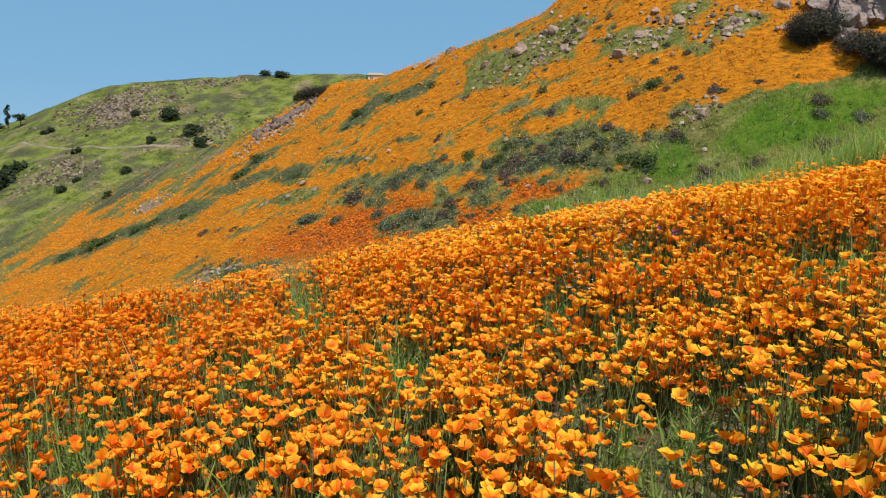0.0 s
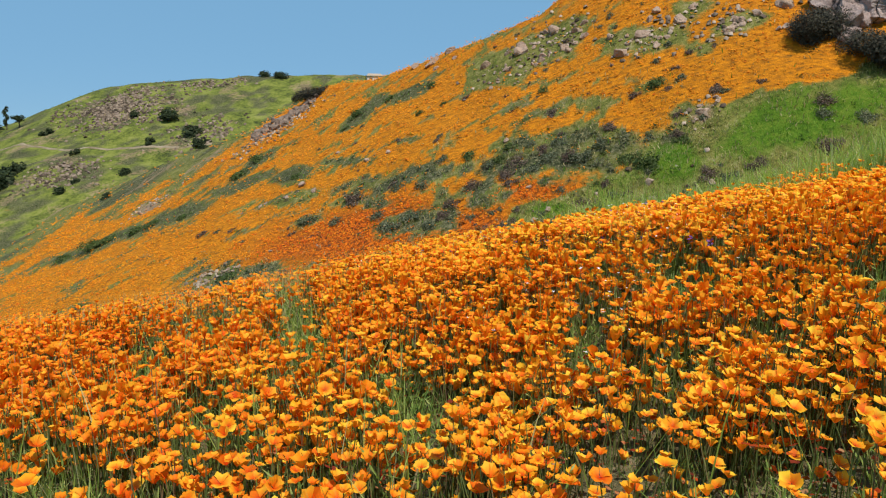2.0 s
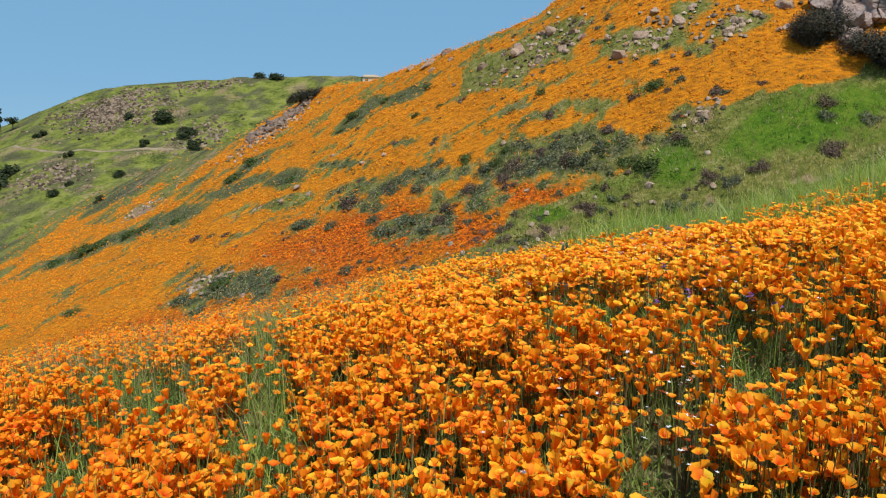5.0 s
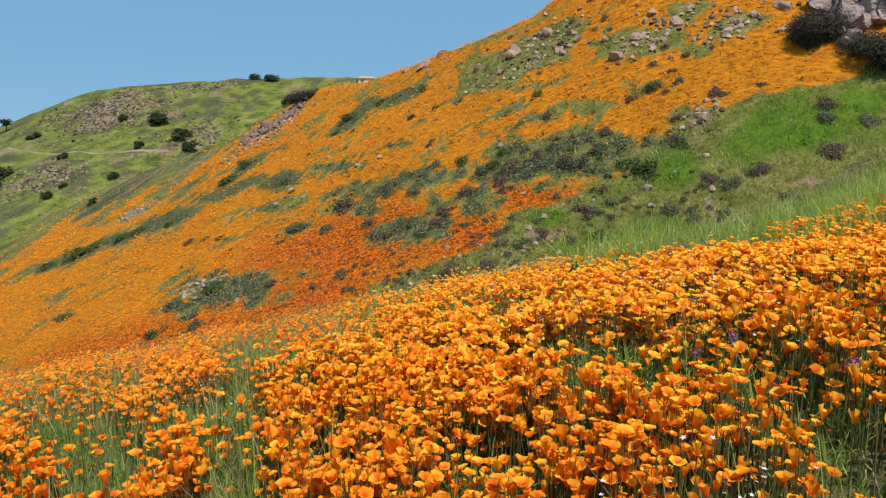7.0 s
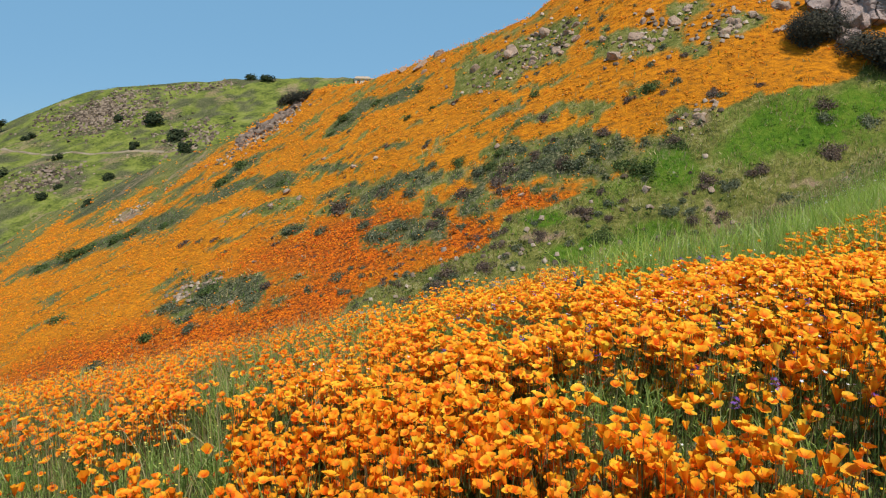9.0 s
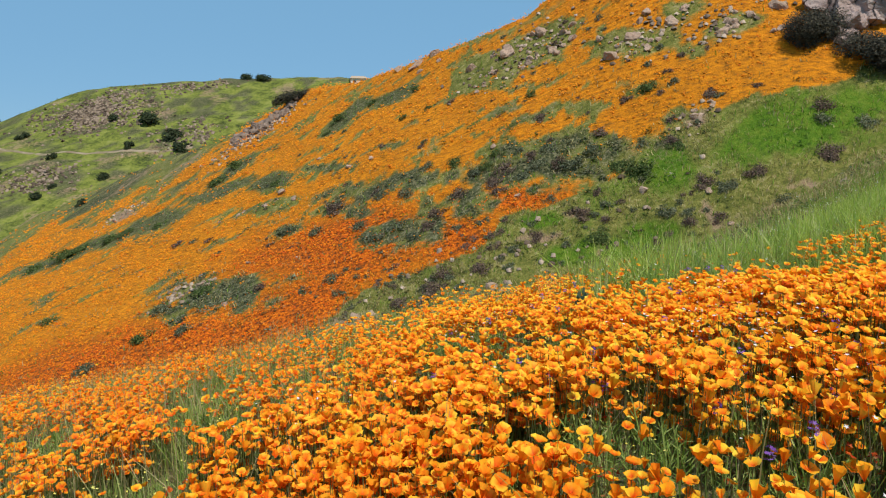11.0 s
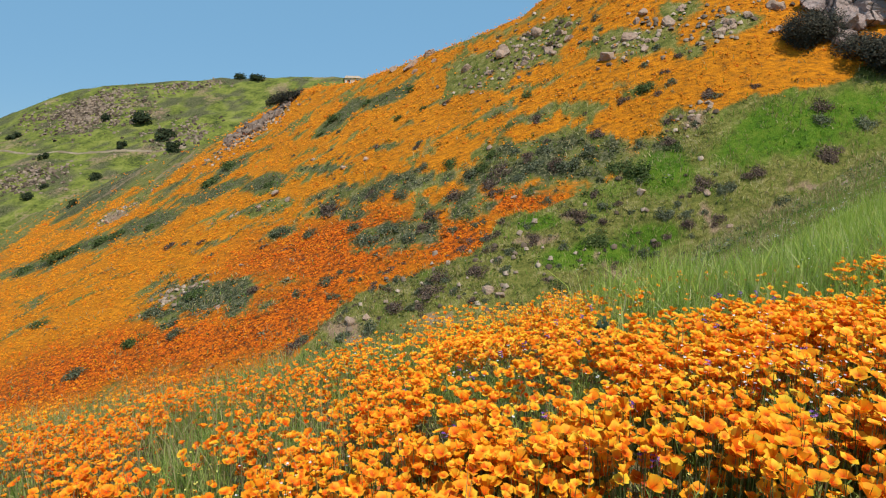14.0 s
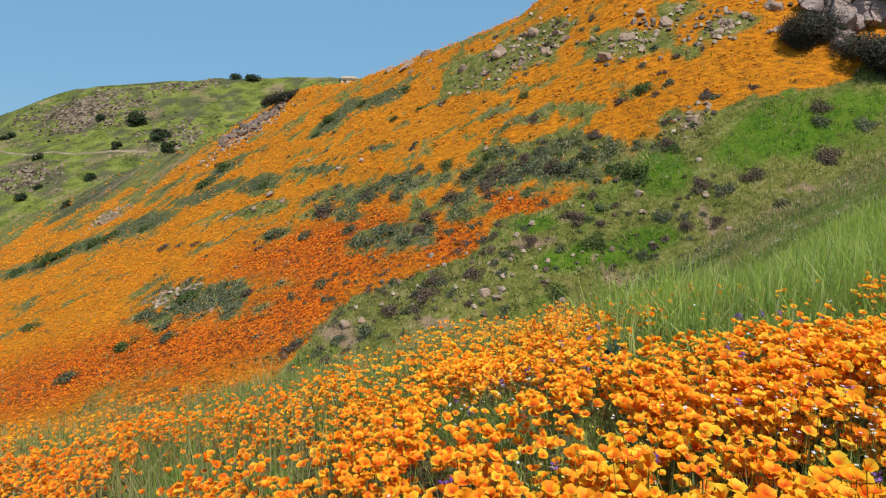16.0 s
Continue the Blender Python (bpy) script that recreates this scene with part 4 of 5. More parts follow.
def build_small_flowers():
    rng = np.random.default_rng(23)
    disc = [(0.0, 0.0, 0.0)] + [(math.cos(a) * r, math.sin(a) * r, 0.25 * r) for k in range(10) for a, r in [(k * math.pi / 5, 1.0 if k % 2 else 0.45)]]
    star = np.array(disc), np.array([[0, 1 + 2 * k, 2 + 2 * k, 1 + (2 * k + 2) % 10] for k in range(5)])
    for name, label, mat, n, size, spots_at in (
            ("white_wildflowers", "tiny white wildflowers scattered through the grass", M_WHITE, 40, 0.0075,
             ((1.25, 3.6, 0.35), (0.75, 4.9, 0.5), (1.5, 5.0, 0.6), (0.2, 5.6, 0.3), (1.2, 6.8, 0.5), (2.4, 6.6, 0.9), (3.4, 8.0, 1.2), (4.6, 9.5, 1.4), (-0.5, 6.6, 0.5), (1.3, 4.0, 0.25), (0.5, 2.6, 0.4), (2.2, 5.2, 0.6), (-0.6, 4.6, 0.3), (5.8, 11.0, 1.5), (1.3, 4.7, 0.25), (1.3, 4.5, 0.2), (1.2, 4.9, 0.25), (1.5, 5.3, 0.3))),
            ("yellow_wildflowers", "tiny pale yellow wildflowers in gaps between poppies", M_YELLOW, 60, 0.006,
             ((0.26, 5.84, 0.3), (-1.0, 5.0, 0.35), (-1.2, 4.2, 0.4), (0.7, 3.9, 0.35), (0.4, 4.7, 0.25), (1.0, 7.3, 0.5)))):
        pts = np.concatenate([rng.normal(0, 0.5, (n if r < 1 else n * 3, 2)) * r + (px, py) for px, py, r in spots_at])
        x, y = pts.T
        tall = rng.uniform(0.16, 0.31, len(x))
        head = np.stack([x, y, land(x, y) + tall], 1)
        foot = head - np.stack([rng.normal(0, 0.01, len(x)), rng.normal(0, 0.01, len(x)), tall + 0.01], 1)
        v, f, s = joined([(*many(star, head, spins(rng, len(x), 0.6, SUN_LEAN), rng.uniform(0.7, 1.3, len(x)) * size), 0), (*stem_arrays(rng, foot, head, 0.0008, False), 1)])
        tagged(new(name, arrays_mesh(name, v, f, (mat, M_STEM), s)), label, "wildflowers", kind="stuff")
    first = None
    centres = ((0.9, 3.9), (1.25, 4.3), (0.55, 4.5), (0.2, 4.9), (1.3, 5.2), (0.75, 5.6), (0.0, 5.6), (1.55, 5.9), (1.6, 4.9), (0.45, 6.1), (1.0, 3.3), (0.95, 6.6), (2.0, 6.2))
    for k in range(44):
        cx, cy = centres[k % len(centres)]
        x, y = cx + rng.normal(0, 0.16), cy + rng.normal(0, 0.16)
        m = pose(x, y, float(land(x, y)) - 0.01, 0, 0, rng.uniform(0, 360))
        if first is None:
            first = new("purple_wildflower")
            tagged(first, "small purple wildflower spike among the poppies", "wildflower", "purple wildflowers")
            v, f = stem_arrays(rng, np.zeros((1, 3)), np.array([[0.01, 0, 0.26]]), 0.0014)
            part("stem", arrays_mesh("stem", v, f, smooth=True), M_STEM, first)
            a = np.linspace(0, 12, 16)
            at = np.stack([np.cos(a) * 0.010 + 0.01, np.sin(a) * 0.010, np.linspace(0.238, 0.27, 16)], 1)
            part("blossom", arrays_mesh("blossom", *many(star, at, spins(rng, 16, 1.6), np.full(16, 0.0072))), M_PURPLE, first)
            first.matrix_basis = m
        else:
            copy_thing(first, m)


build_small_flowers()


# ---- hillside: carpets of small growth ----
def hill_points(rng, n, y0, y1):
    y = y0 + (y1 - y0) * rng.uniform(0, 1, n) ** 1.4
    return rng.uniform(-0.74, 0.74, n) * y, y


def build_hill_carpets():
    rng = np.random.default_rng(31)
    x, y = hill_points(rng, 110000, 22, 105)
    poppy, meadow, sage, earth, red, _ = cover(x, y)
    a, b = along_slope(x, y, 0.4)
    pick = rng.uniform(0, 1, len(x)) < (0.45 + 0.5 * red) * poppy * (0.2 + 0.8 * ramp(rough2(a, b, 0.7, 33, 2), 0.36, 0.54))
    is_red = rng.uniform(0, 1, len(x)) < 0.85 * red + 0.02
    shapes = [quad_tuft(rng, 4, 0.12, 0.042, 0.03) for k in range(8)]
    for name, label, mask, mat in (("golden_poppy_carpet", "far carpet of golden orange poppies on the hillside", pick & ~is_red, M_CARPET), ("redder_carpet", "far carpet of poppies on the hillside, coloured deep red-orange", pick & is_red, M_CARPET_RED)):
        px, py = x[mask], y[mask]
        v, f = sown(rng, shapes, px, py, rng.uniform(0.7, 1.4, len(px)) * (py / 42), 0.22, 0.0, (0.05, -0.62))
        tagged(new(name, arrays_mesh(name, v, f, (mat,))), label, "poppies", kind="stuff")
    x, y = hill_points(rng, 60000, 16, 70)
    poppy, meadow, sage, earth, red, _ = cover(x, y)
    pick = rng.uniform(0, 1, len(x)) < (0.30 + 0.6 * meadow) * (1 - 0.95 * poppy) * (1 - 0.8 * earth)
    x, y = x[pick], y[pick]
    size = rng.uniform(0.5, 1.2, len(x)) * 0.30
    v, f = blade_arrays(rng, x, y, size, (0.010 + 0.036 * ramp(y, 18, 40)) * rng.uniform(0.5, 1.3, len(x)), 0.7)
    tagged(new("hillside_grass", arrays_mesh("hillside_grass", v, f, (M_MEADOW,))), "rough green grass on the hillside", "grass", kind="stuff")
    x, y = hill_points(rng, 56000, 16, 50)
    poppy, meadow, sage, earth, red, _ = cover(x, y)
    pick = rng.uniform(0, 1, len(x)) < (1 - 0.9 * poppy) * ramp(rough2(x, y, 1.6, 35, 3), 0.42, 0.62)
    x, y = x[pick], y[pick]
    v, f = blade_arrays(rng, x, y, rng.uniform(0.12, 0.34, len(x)), (0.012 + 0.036 * ramp(y, 18, 38)) * rng.uniform(0.5, 1.3, len(x)), 0.9)
    gx, gy = scatter(rng, 46000, -8, 24, 24, 37)
    poppy, meadow, sage, earth, red, _ = cover(gx, gy)
    pick = rng.uniform(0, 1, len(gx)) < (1 - poppy) * (1 - 0.8 * meadow) * ramp(rough2(gx, gy, 1.1, 36, 3), 0.44, 0.60)
    gx, gy = gx[pick], gy[pick]
    v2, f2 = blade_arrays(rng, gx, gy, rng.uniform(0.08, 0.26, len(gx)), rng.uniform(0.012, 0.035, len(gx)), 1.1)
    v, f = np.concatenate([v, v2]), np.concatenate([f, f2 + len(v)])
    tagged(new("dry_hillside_grass", arrays_mesh("dry_hillside_grass", v, f, (M_STRAW,))), "pale dry grass tufts in the gully", "dry grass", kind="stuff")
    x, y = hill_points(rng, 46000, 22, 104)
    poppy, meadow, sage, earth, red, _ = cover(x, y)
    pick = rng.uniform(0, 1, len(x)) < 0.5 * sage + 0.02
    low = ~pick & (rng.uniform(0, 1, len(x)) < np.maximum((0.02 + 0.16 * in_patches(x, y, ROCKY_TURF, 0.4, 44, 0.6)) * (1 - meadow), 0.30 * (1 - poppy) * (1 - ramp(y, 36, 40)) * (1 - ramp(x, 9, 14))))
    gx, gy = x[low], y[low]
    x, y = x[pick], y[pick]
    shapes = [quad_tuft(rng, 14, 0.17, 0.040, 0.11) for k in range(6)]
    v, f = sown(rng, shapes, x, y, rng.uniform(0.5, 1.3, len(x)))
    v2, f2 = sown(rng, shapes, gx, gy, rng.uniform(0.3, 0.9, len(gx)))
    tagged(new("low_greenery", arrays_mesh("low_greenery", v2, f2, (M_GREEN_LEAF,))), "small green clumps between the hillside poppies", "scrub", kind="stuff")
    fx, fy = rng.uniform(-0.75, 0.1, 12000), rng.uniform(120, 246, 12000)
    fx = fx * fy
    _, _, fsage, fearth, _, _ = cover(fx, fy)
    pick = rng.uniform(0, 1, len(fx)) < 0.22 + 0.75 * np.maximum(fsage, fearth)
    v2, f2 = sown(rng, shapes, fx[pick], fy[pick], rng.uniform(0.7, 2.0, pick.sum()))
    tagged(new("far_scrub", arrays_mesh("far_scrub", v2, f2, (M_FAR_LEAF,))), "low yellowish-green scrub dotting the far hill", "scrub", kind="stuff")
    wx, wy = rng.normal(9.0, 1.3, 170), rng.normal(16.6, 1.7, 170)
    v2, f2 = sown(rng, [quad_tuft(rng, 4, 0.06, 0.011, 0.05) for k in range(4)], wx, wy, rng.uniform(0.6, 1.2, 170), 0.4, -0.2)
    tagged(new("white_bloom_patch", arrays_mesh("white_bloom_patch", v2, f2, (M_WHITE,))), "patch of small white flowers in the grass", "wildflowers", kind="stuff")
    tagged(new("low_sage", arrays_mesh("low_sage", v, f, (M_SAGE,))), "low grey-green sage scrub on the hillside", "scrub", kind="stuff")


build_hill_carpets()


# ---- shrubs, trees and rocks ----
HILL_SHRUBS = (
    (-82.87, 206.22, 8.94),
    (-72.98, 194.52, 8.00),
    (-66.72, 187.48, 5.99),
    (-82.21, 191.16, 3.48),
    (-95.39, 210.76, 4.27),
    (-82.58, 174.05, 4.19),
    (-100.91, 185.97, 3.54),
    (-120.56, 207.46, 4.83),
    (-92.49, 169.29, 2.58),
    (-64.4, 245.33, 6.2),
    (-56.6, 242.00, 6.4),
    (-113.47, 171.29, 12.20),
    (-113.61, 178.87, 7.19),
    (-82.00, 189.17, 2.42),
    (-47.12, 94.11, 1.92),
    (-93.36, 163.86, 3.79),
)
BIG_SHRUBS = (
    (20.90, 39.10, 3.5),
    (23.10, 36.80, 4.0),
    (-14.80, 79.00, 5.40),
)
GREEN_SHRUBS = (
    (0.07, 52.75, 1.02),
    (12.49, 40.44, 1.42),
    (-18.40, 66.77, 2.37),
    (-19.38, 64.57, 2.53),
    (-29.49, 64.21, 2.91),
    (-23.40, 60.93, 2.13),
    (-35.08, 66.81, 3.43),
    (1.64, 43.22, 1.54),
    (6.06, 31.15, 1.38),
    (8.24, 32.97, 1.74),
    (-11.89, 55.14, 1.64),
    (3.48, 40.97, 1.30),
    (10.97, 35.56, 2.05),
    (9.96, 36.48, 1.79),
    (12.67, 36.09, 1.21),
    (-15.81, 38.19, 1.70),
    (-13.63, 41.37, 1.95),
    (-26.00, 47.44, 1.79),
    (-39.36, 68.49, 3.28),
    (-7.95, 62.69, 2.05),
    (-4.84, 61.34, 1.80),
    (6.81, 45.95, 1.12),
    (-0.91, 58.02, 1.22),
    (-33.34, 66.64, 3.08),
    (-27.69, 64.29, 2.41),
    (4.21, 41.71, 1.33),
    (-8.70, 60.82, 1.29),
    (-1.72, 53.87, 1.04),
)
SAGE_SHRUBS = (
    (14.00, 32.68, 0.90),
    (20.60, 33.39, 1.32),
    (-1.64, 39.11, 1.55),
    (-3.18, 38.89, 1.86),
    (-0.84, 37.50, 1.19),
    (-3.96, 40.69, 1.30),
    (-5.05, 36.61, 1.12),
    (-18.28, 36.94, 1.64),
    (7.67, 37.86, 1.68),
    (6.06, 38.96, 1.40),
    (5.10, 38.68, 1.23),
    (6.86, 40.04, 1.29),
    (8.95, 38.29, 1.24),
    (2.84, 41.01, 1.30),
    (-9.13, 45.50, 1.71),
    (-13.09, 37.00, 1.28),
    (-15.88, 41.15, 1.66),
    (11.03, 32.80, 1.20),
    (15.58, 30.63, 1.09),
    (-1.41, 42.29, 1.48),
    (-2.84, 43.70, 1.53),
    (18.91, 34.14, 1.12),
    (-3.66, 31.79, 1.03),
    (-2.38, 31.57, 1.27),
    (-4.60, 31.28, 0.92),
    (0.94, 33.39, 0.90),
    (-0.06, 44.36, 1.41),
    (-6.89, 42.85, 1.25),
)
DRY_SHRUBS = (
    (17.18, 37.25, 0.66),
    (6.87, 42.98, 1.25),
    (15.07, 37.98, 1.17),
    (19.28, 34.84, 1.27),
    (18.34, 32.49, 1.63),
    (13.00, 33.40, 1.41),
    (15.20, 32.68, 1.31),
    (7.18, 38.39, 1.42),
    (4.34, 40.01, 1.91),
    (0.52, 38.72, 1.29),
    (-5.98, 45.08, 2.18),
    (0.27, 32.88, 1.83),
    (-1.41, 32.49, 1.35),
    (0.69, 33.76, 1.34),
    (2.52, 33.29, 1.32),
    (7.54, 34.56, 1.39),
    (5.30, 34.16, 1.14),
    (11.83, 31.81, 0.96),
    (-15.94, 50.30, 1.11),
    (-18.91, 52.36, 1.36),
    (-0.09, 37.93, 1.32),
    (5.91, 40.00, 1.28),
    (3.64, 39.27, 1.56),
    (1.80, 39.65, 1.38),
    (9.49, 39.29, 1.28),
    (11.39, 40.62, 1.01),
    (-3.25, 44.64, 1.21),
    (-9.29, 38.49, 1.08),
    (-5.97, 31.96, 1.16),
    (12.49, 36.41, 1.03),
)
BOULDERS = (
    (6.18, 52.63, 2.15),
    (7.28, 50.33, 1.48),
    (8.68, 49.42, 1.63),
    (4.96, 51.91, 1.10),
    (3.56, 50.57, 0.90),
    (12.95, 45.29, 2.29),
    (12.04, 45.27, 1.14),
    (13.78, 44.12, 1.12),
    (16.14, 45.24, 1.57),
    (17.94, 42.07, 1.49),
    (20.48, 41.96, 1.91),
    (-11.15, 43.10, 0.79),
    (-7.69, 40.69, 0.43),
    (-15.78, 43.64, 1.13),
    (-16.00, 42.80, 0.82),
    (-13.43, 42.32, 0.94),
    (-11.89, 51.26, 1.02),
    (-14.31, 52.56, 0.97),
    (14.20, 37.06, 1.07),
    (13.61, 36.76, 0.81),
    (14.83, 37.20, 0.76),
    (4.79, 37.45, 0.77),
    (-32.20, 72.67, 1.31),
    (-29.70, 70.32, 0.81),
    (0.78, 63.03, 2.58),
    (16.83, 30.73, 0.61),
    (7.40, 32.73, 0.34),
    (7.12, 32.02, 0.47),
)
STONES = (
    (8.44, 52.67, 1.13),
    (9.99, 49.27, 0.98),
    (3.44, 54.61, 0.89),
    (-11.24, 38.29, 0.49),
    (10.51, 34.49, 0.57),
    (-5.64, 50.41, 0.57),
    (2.91, 31.92, 0.66),
    (3.37, 31.46, 0.50),
    (-8.62, 55.50, 0.54),
    (-25.70, 76.41, 0.47),
    (3.96, 42.57, 0.61),
    (13.08, 32.81, 0.39),
    (13.26, 30.78, 0.37),
    (-2.56, 65.97, 1.19),
    (-0.96, 63.27, 1.03),
    (10.31, 50.84, 0.85),
    (15.24, 44.64, 0.92),
    (17.13, 41.66, 0.88),
    (18.91, 42.06, 0.90),
    (-10.91, 52.50, 0.86),
    (-9.66, 50.32, 0.58),
    (-3.98, 49.73, 0.56),
    (14.53, 25.00, 0.41),
    (-3.49, 32.60, 0.63),
    (-2.70, 32.44, 0.47),
)


def limb(bm, a, b, ra, rb, sides=5):
    """A tapered limb from a to b."""
    a, b = Vector(a), Vector(b)
    along = (b - a).normalized()
    side = along.orthogonal().normalized()
    other = along.cross(side)
    rings = []
    for c, r in ((a, ra), ((a + b) / 2 + side * ra * 0.6, (ra + rb) / 2), (b, rb)):
        rings.append([bm.verts.new(c + (side * math.cos(t) + other * math.sin(t)) * r) for t in [k * 2 * math.pi / sides for k in range(sides)]])
    for lower, upper in zip(rings, rings[1:]):
        for k in range(sides):
            bm.faces.new((lower[k], lower[(k + 1) % sides], upper[(k + 1) % sides], upper[k]))
    bm.faces.new(rings[-1])


def crown_arrays(rng, lobes, leaves, leaf):
    """Leaf clumps round several lobes (centre, radii), thinner inside, with gaps between."""
    vs, fs = [], []
    for k in range(leaves):
        c, r = lobes[rng.integers(len(lobes))]
        d = rng.normal(0, 1, 3)
        d /= np.linalg.norm(d)
        d[2] = d[2] if d[2] > -0.8 else -d[2] * 0.5
        p = np.array(c) + d * np.array(r) * rng.uniform(0.55, 1.08)
        p[2] = max(p[2], -0.04 - 0.04 * rng.uniform())
        t = spins(rng, 1, 2.0, tuple(d[:2] * 1.2))[0]
        w = leaf * rng.uniform(0.55, 1.3)
        q = np.array([[-w, -0.55 * w, 0], [0.25 * w, -0.7 * w, 0.15 * w], [w, 0.4 * w, 0], [-0.3 * w, 0.7 * w, -0.1 * w]])
        vs.append(q @ t.T + p)
        fs.append(np.arange(4) + 4 * k)
    return np.concatenate(vs), np.array(fs)


def shrub(rng, name, label, category, group, leaf_mat, leaves=420, tall=0.62, leaf=0.042, spiky=0.0):
    """A shrub one metre wide: bare limbs at the foot and a crown of leaf clumps."""
    root = new(name)
    tagged(root, label, category, group)
    bm = bmesh.new()
    lobes = []
    for k in range(9):
        a, r = rng.uniform(0, 2 * np.pi), rng.uniform(0.05, 0.33)
        h = rng.uniform(0.14, 0.66) * tall * (1 - 0.7 * r)
        c = (math.cos(a) * r, math.sin(a) * r, h)
        lobes.append((c, (rng.uniform(0.15, 0.27), rng.uniform(0.15, 0.27), rng.uniform(0.26, 0.42) * tall)))
        limb(bm, (0.02 * math.cos(a), 0.02 * math.sin(a), -0.06), c, 0.018, 0.006)
        if spiky:
            limb(bm, c, (c[0] * 1.4, c[1] * 1.4, c[2] + spiky), 0.006, 0.002, 3)
    part("branch_frame", bm, M_BARK, root)
    part("crown", arrays_mesh("crown", *crown_arrays(rng, lobes, leaves, leaf)), leaf_mat, root)
    return root


def slope_turn(x, y, share, wide):
    """The turn that brings the upright part of the way to the slope's normal."""
    e = 0.3 * wide
    dx, dy = float(land(x + e, y) - land(x - e, y)) / (2 * e), float(land(x, y + e) - land(x, y - e)) / (2 * e)
    return Vector((0, 0, 1)).rotation_difference(Vector((-dx * share, -dy * share, 1)).normalized())


def plant_out(rng, makers, spots, flat=(0.8, 1.15)):
    """Set out shrubs made by makers at the spots (x, y, width)."""
    made = [make() for make in makers]
    used = set()
    for j, (x, y, w) in enumerate(spots):
        k = j % len(made)
        m = Matrix.LocRotScale(Vector((x, y, float(land(x, y)) - 0.06 * w)), slope_turn(x, y, 0.85 if w < 3 else 0.65, min(w, 2.0)) @ Euler((rng.uniform(-0.12, 0.12), rng.uniform(-0.12, 0.12), rng.uniform(0, 6.28))).to_quaternion(), Vector((w, w, w * rng.uniform(*flat))))
        if k in used:
            copy_thing(made[k], m).matrix_basis = m
        else:
            made[k].matrix_basis = m
            used.add(k)


def build_shrubs():
    rng = np.random.default_rng(41)
    plant_out(rng, [lambda: shrub(rng, "hill_shrub", "dark green rounded shrub on the far green hill", "shrub", "shrubs on the far hill", M_DARK_LEAF, 1000, 0.66, 0.044)] * 4, HILL_SHRUBS, (0.7, 0.9))
    plant_out(rng, [lambda: shrub(rng, "large_shrub", "large dark brownish-green shrub beside pale boulders", "shrub", "", M_TWIGGY, 15000, 0.8, 0.013, 0.05)] * 2, BIG_SHRUBS[:2], (0.70, 0.80))
    plant_out(rng, [lambda: shrub(rng, "large_shrub", "broad dark brownish-green shrub on the ridge above the rubble", "shrub", "", M_TWIGGY, 15000, 0.8, 0.013, 0.05)] * 1, BIG_SHRUBS[2:], (0.44, 0.50))
    plant_out(rng, [lambda: shrub(rng, "green_shrub", "low green shrub among the orange poppies", "shrub", "green shrubs on the slope", M_GREEN_LEAF, 900, 0.46, 0.027)] * 5, GREEN_SHRUBS, (0.5, 0.9))
    plant_out(rng, [lambda: shrub(rng, "sage_shrub", "grey-green sage shrub on the poppy slope", "shrub", "sage shrubs on the slope", M_SAGE, 900, 0.46, 0.027)] * 5, SAGE_SHRUBS, (0.55, 0.95))
    plant_out(rng, [lambda: shrub(rng, "dry_shrub", "dry purplish-brown shrub on the slope", "shrub", "dry shrubs on the slope", M_DRY_LEAF, 900, 0.42, 0.026, 0.04)] * 5, DRY_SHRUBS, (0.5, 0.9))
    def strewn(n, x0, x1, y0, y1, w0, w1):
        return [(rng.uniform(x0, x1), rng.uniform(y0, y1), rng.uniform(w0, w1)) for k in range(n)]

    plant_out(rng, [lambda: shrub(rng, "small_dry_shrub", "small dry brown shrub in the gully", "shrub", "small dry shrubs", M_DRY_LEAF, 500, 0.42, 0.034, 0.04)] * 4, strewn(64, -6, 13, 28.5, 36.5, 0.25, 0.9) + strewn(40, -14, 18, 36, 56, 0.3, 0.9), (0.5, 0.9))
    plant_out(rng, [lambda: shrub(rng, "small_sage_shrub", "small grey-green sage shrub in the gully", "shrub", "small sage shrubs", M_SAGE, 500, 0.46, 0.034)] * 4, strewn(84, -7, 14, 28, 37, 0.25, 0.9) + strewn(36, -20, 16, 36, 60, 0.4, 1.0), (0.5, 0.9))
    weed = shrub(rng, "leafy_weed", "upright dark blue-green leafy weed at the edge of the poppies", "plant", "", M_WEED, 260, 1.0, 0.075)
    weed.matrix_basis = Matrix.LocRotScale(Vector((0.95, 6.1, float(land(0.95, 6.1)) - 0.01)), None, Vector((0.17, 0.17, 0.46)))




build_shrubs()


def boulder_mesh(rng, cuts=16, level=2, rough=0.012):
    """An angular weathered boulder about one metre wide: a lump with flat breaks and a rough skin."""
    bm = bmesh.new()
    bmesh.ops.create_icosphere(bm, subdivisions=level + 1, radius=0.62)
    planes = []
    for k in range(cuts):
        d = rng.normal(0, 1, 3)
        planes.append((Vector(d / np.linalg.norm(d)), rng.uniform(0.25, 0.45)))
    stretch = Vector((rng.uniform(0.85, 1.15), rng.uniform(0.8, 1.1), rng.uniform(0.62, 0.9)))
    for v in bm.verts:
        for d, far in planes:
            over = v.co.dot(d) - far
            if over > 0:
                v.co -= d * over * 0.97
        v.co = Vector([c * k for c, k in zip(v.co, stretch)]) + Vector(rng.normal(0, rough, 3))
    me = bpy.data.meshes.new("boulder")
    bm.to_mesh(me)
    bm.free()
    return me


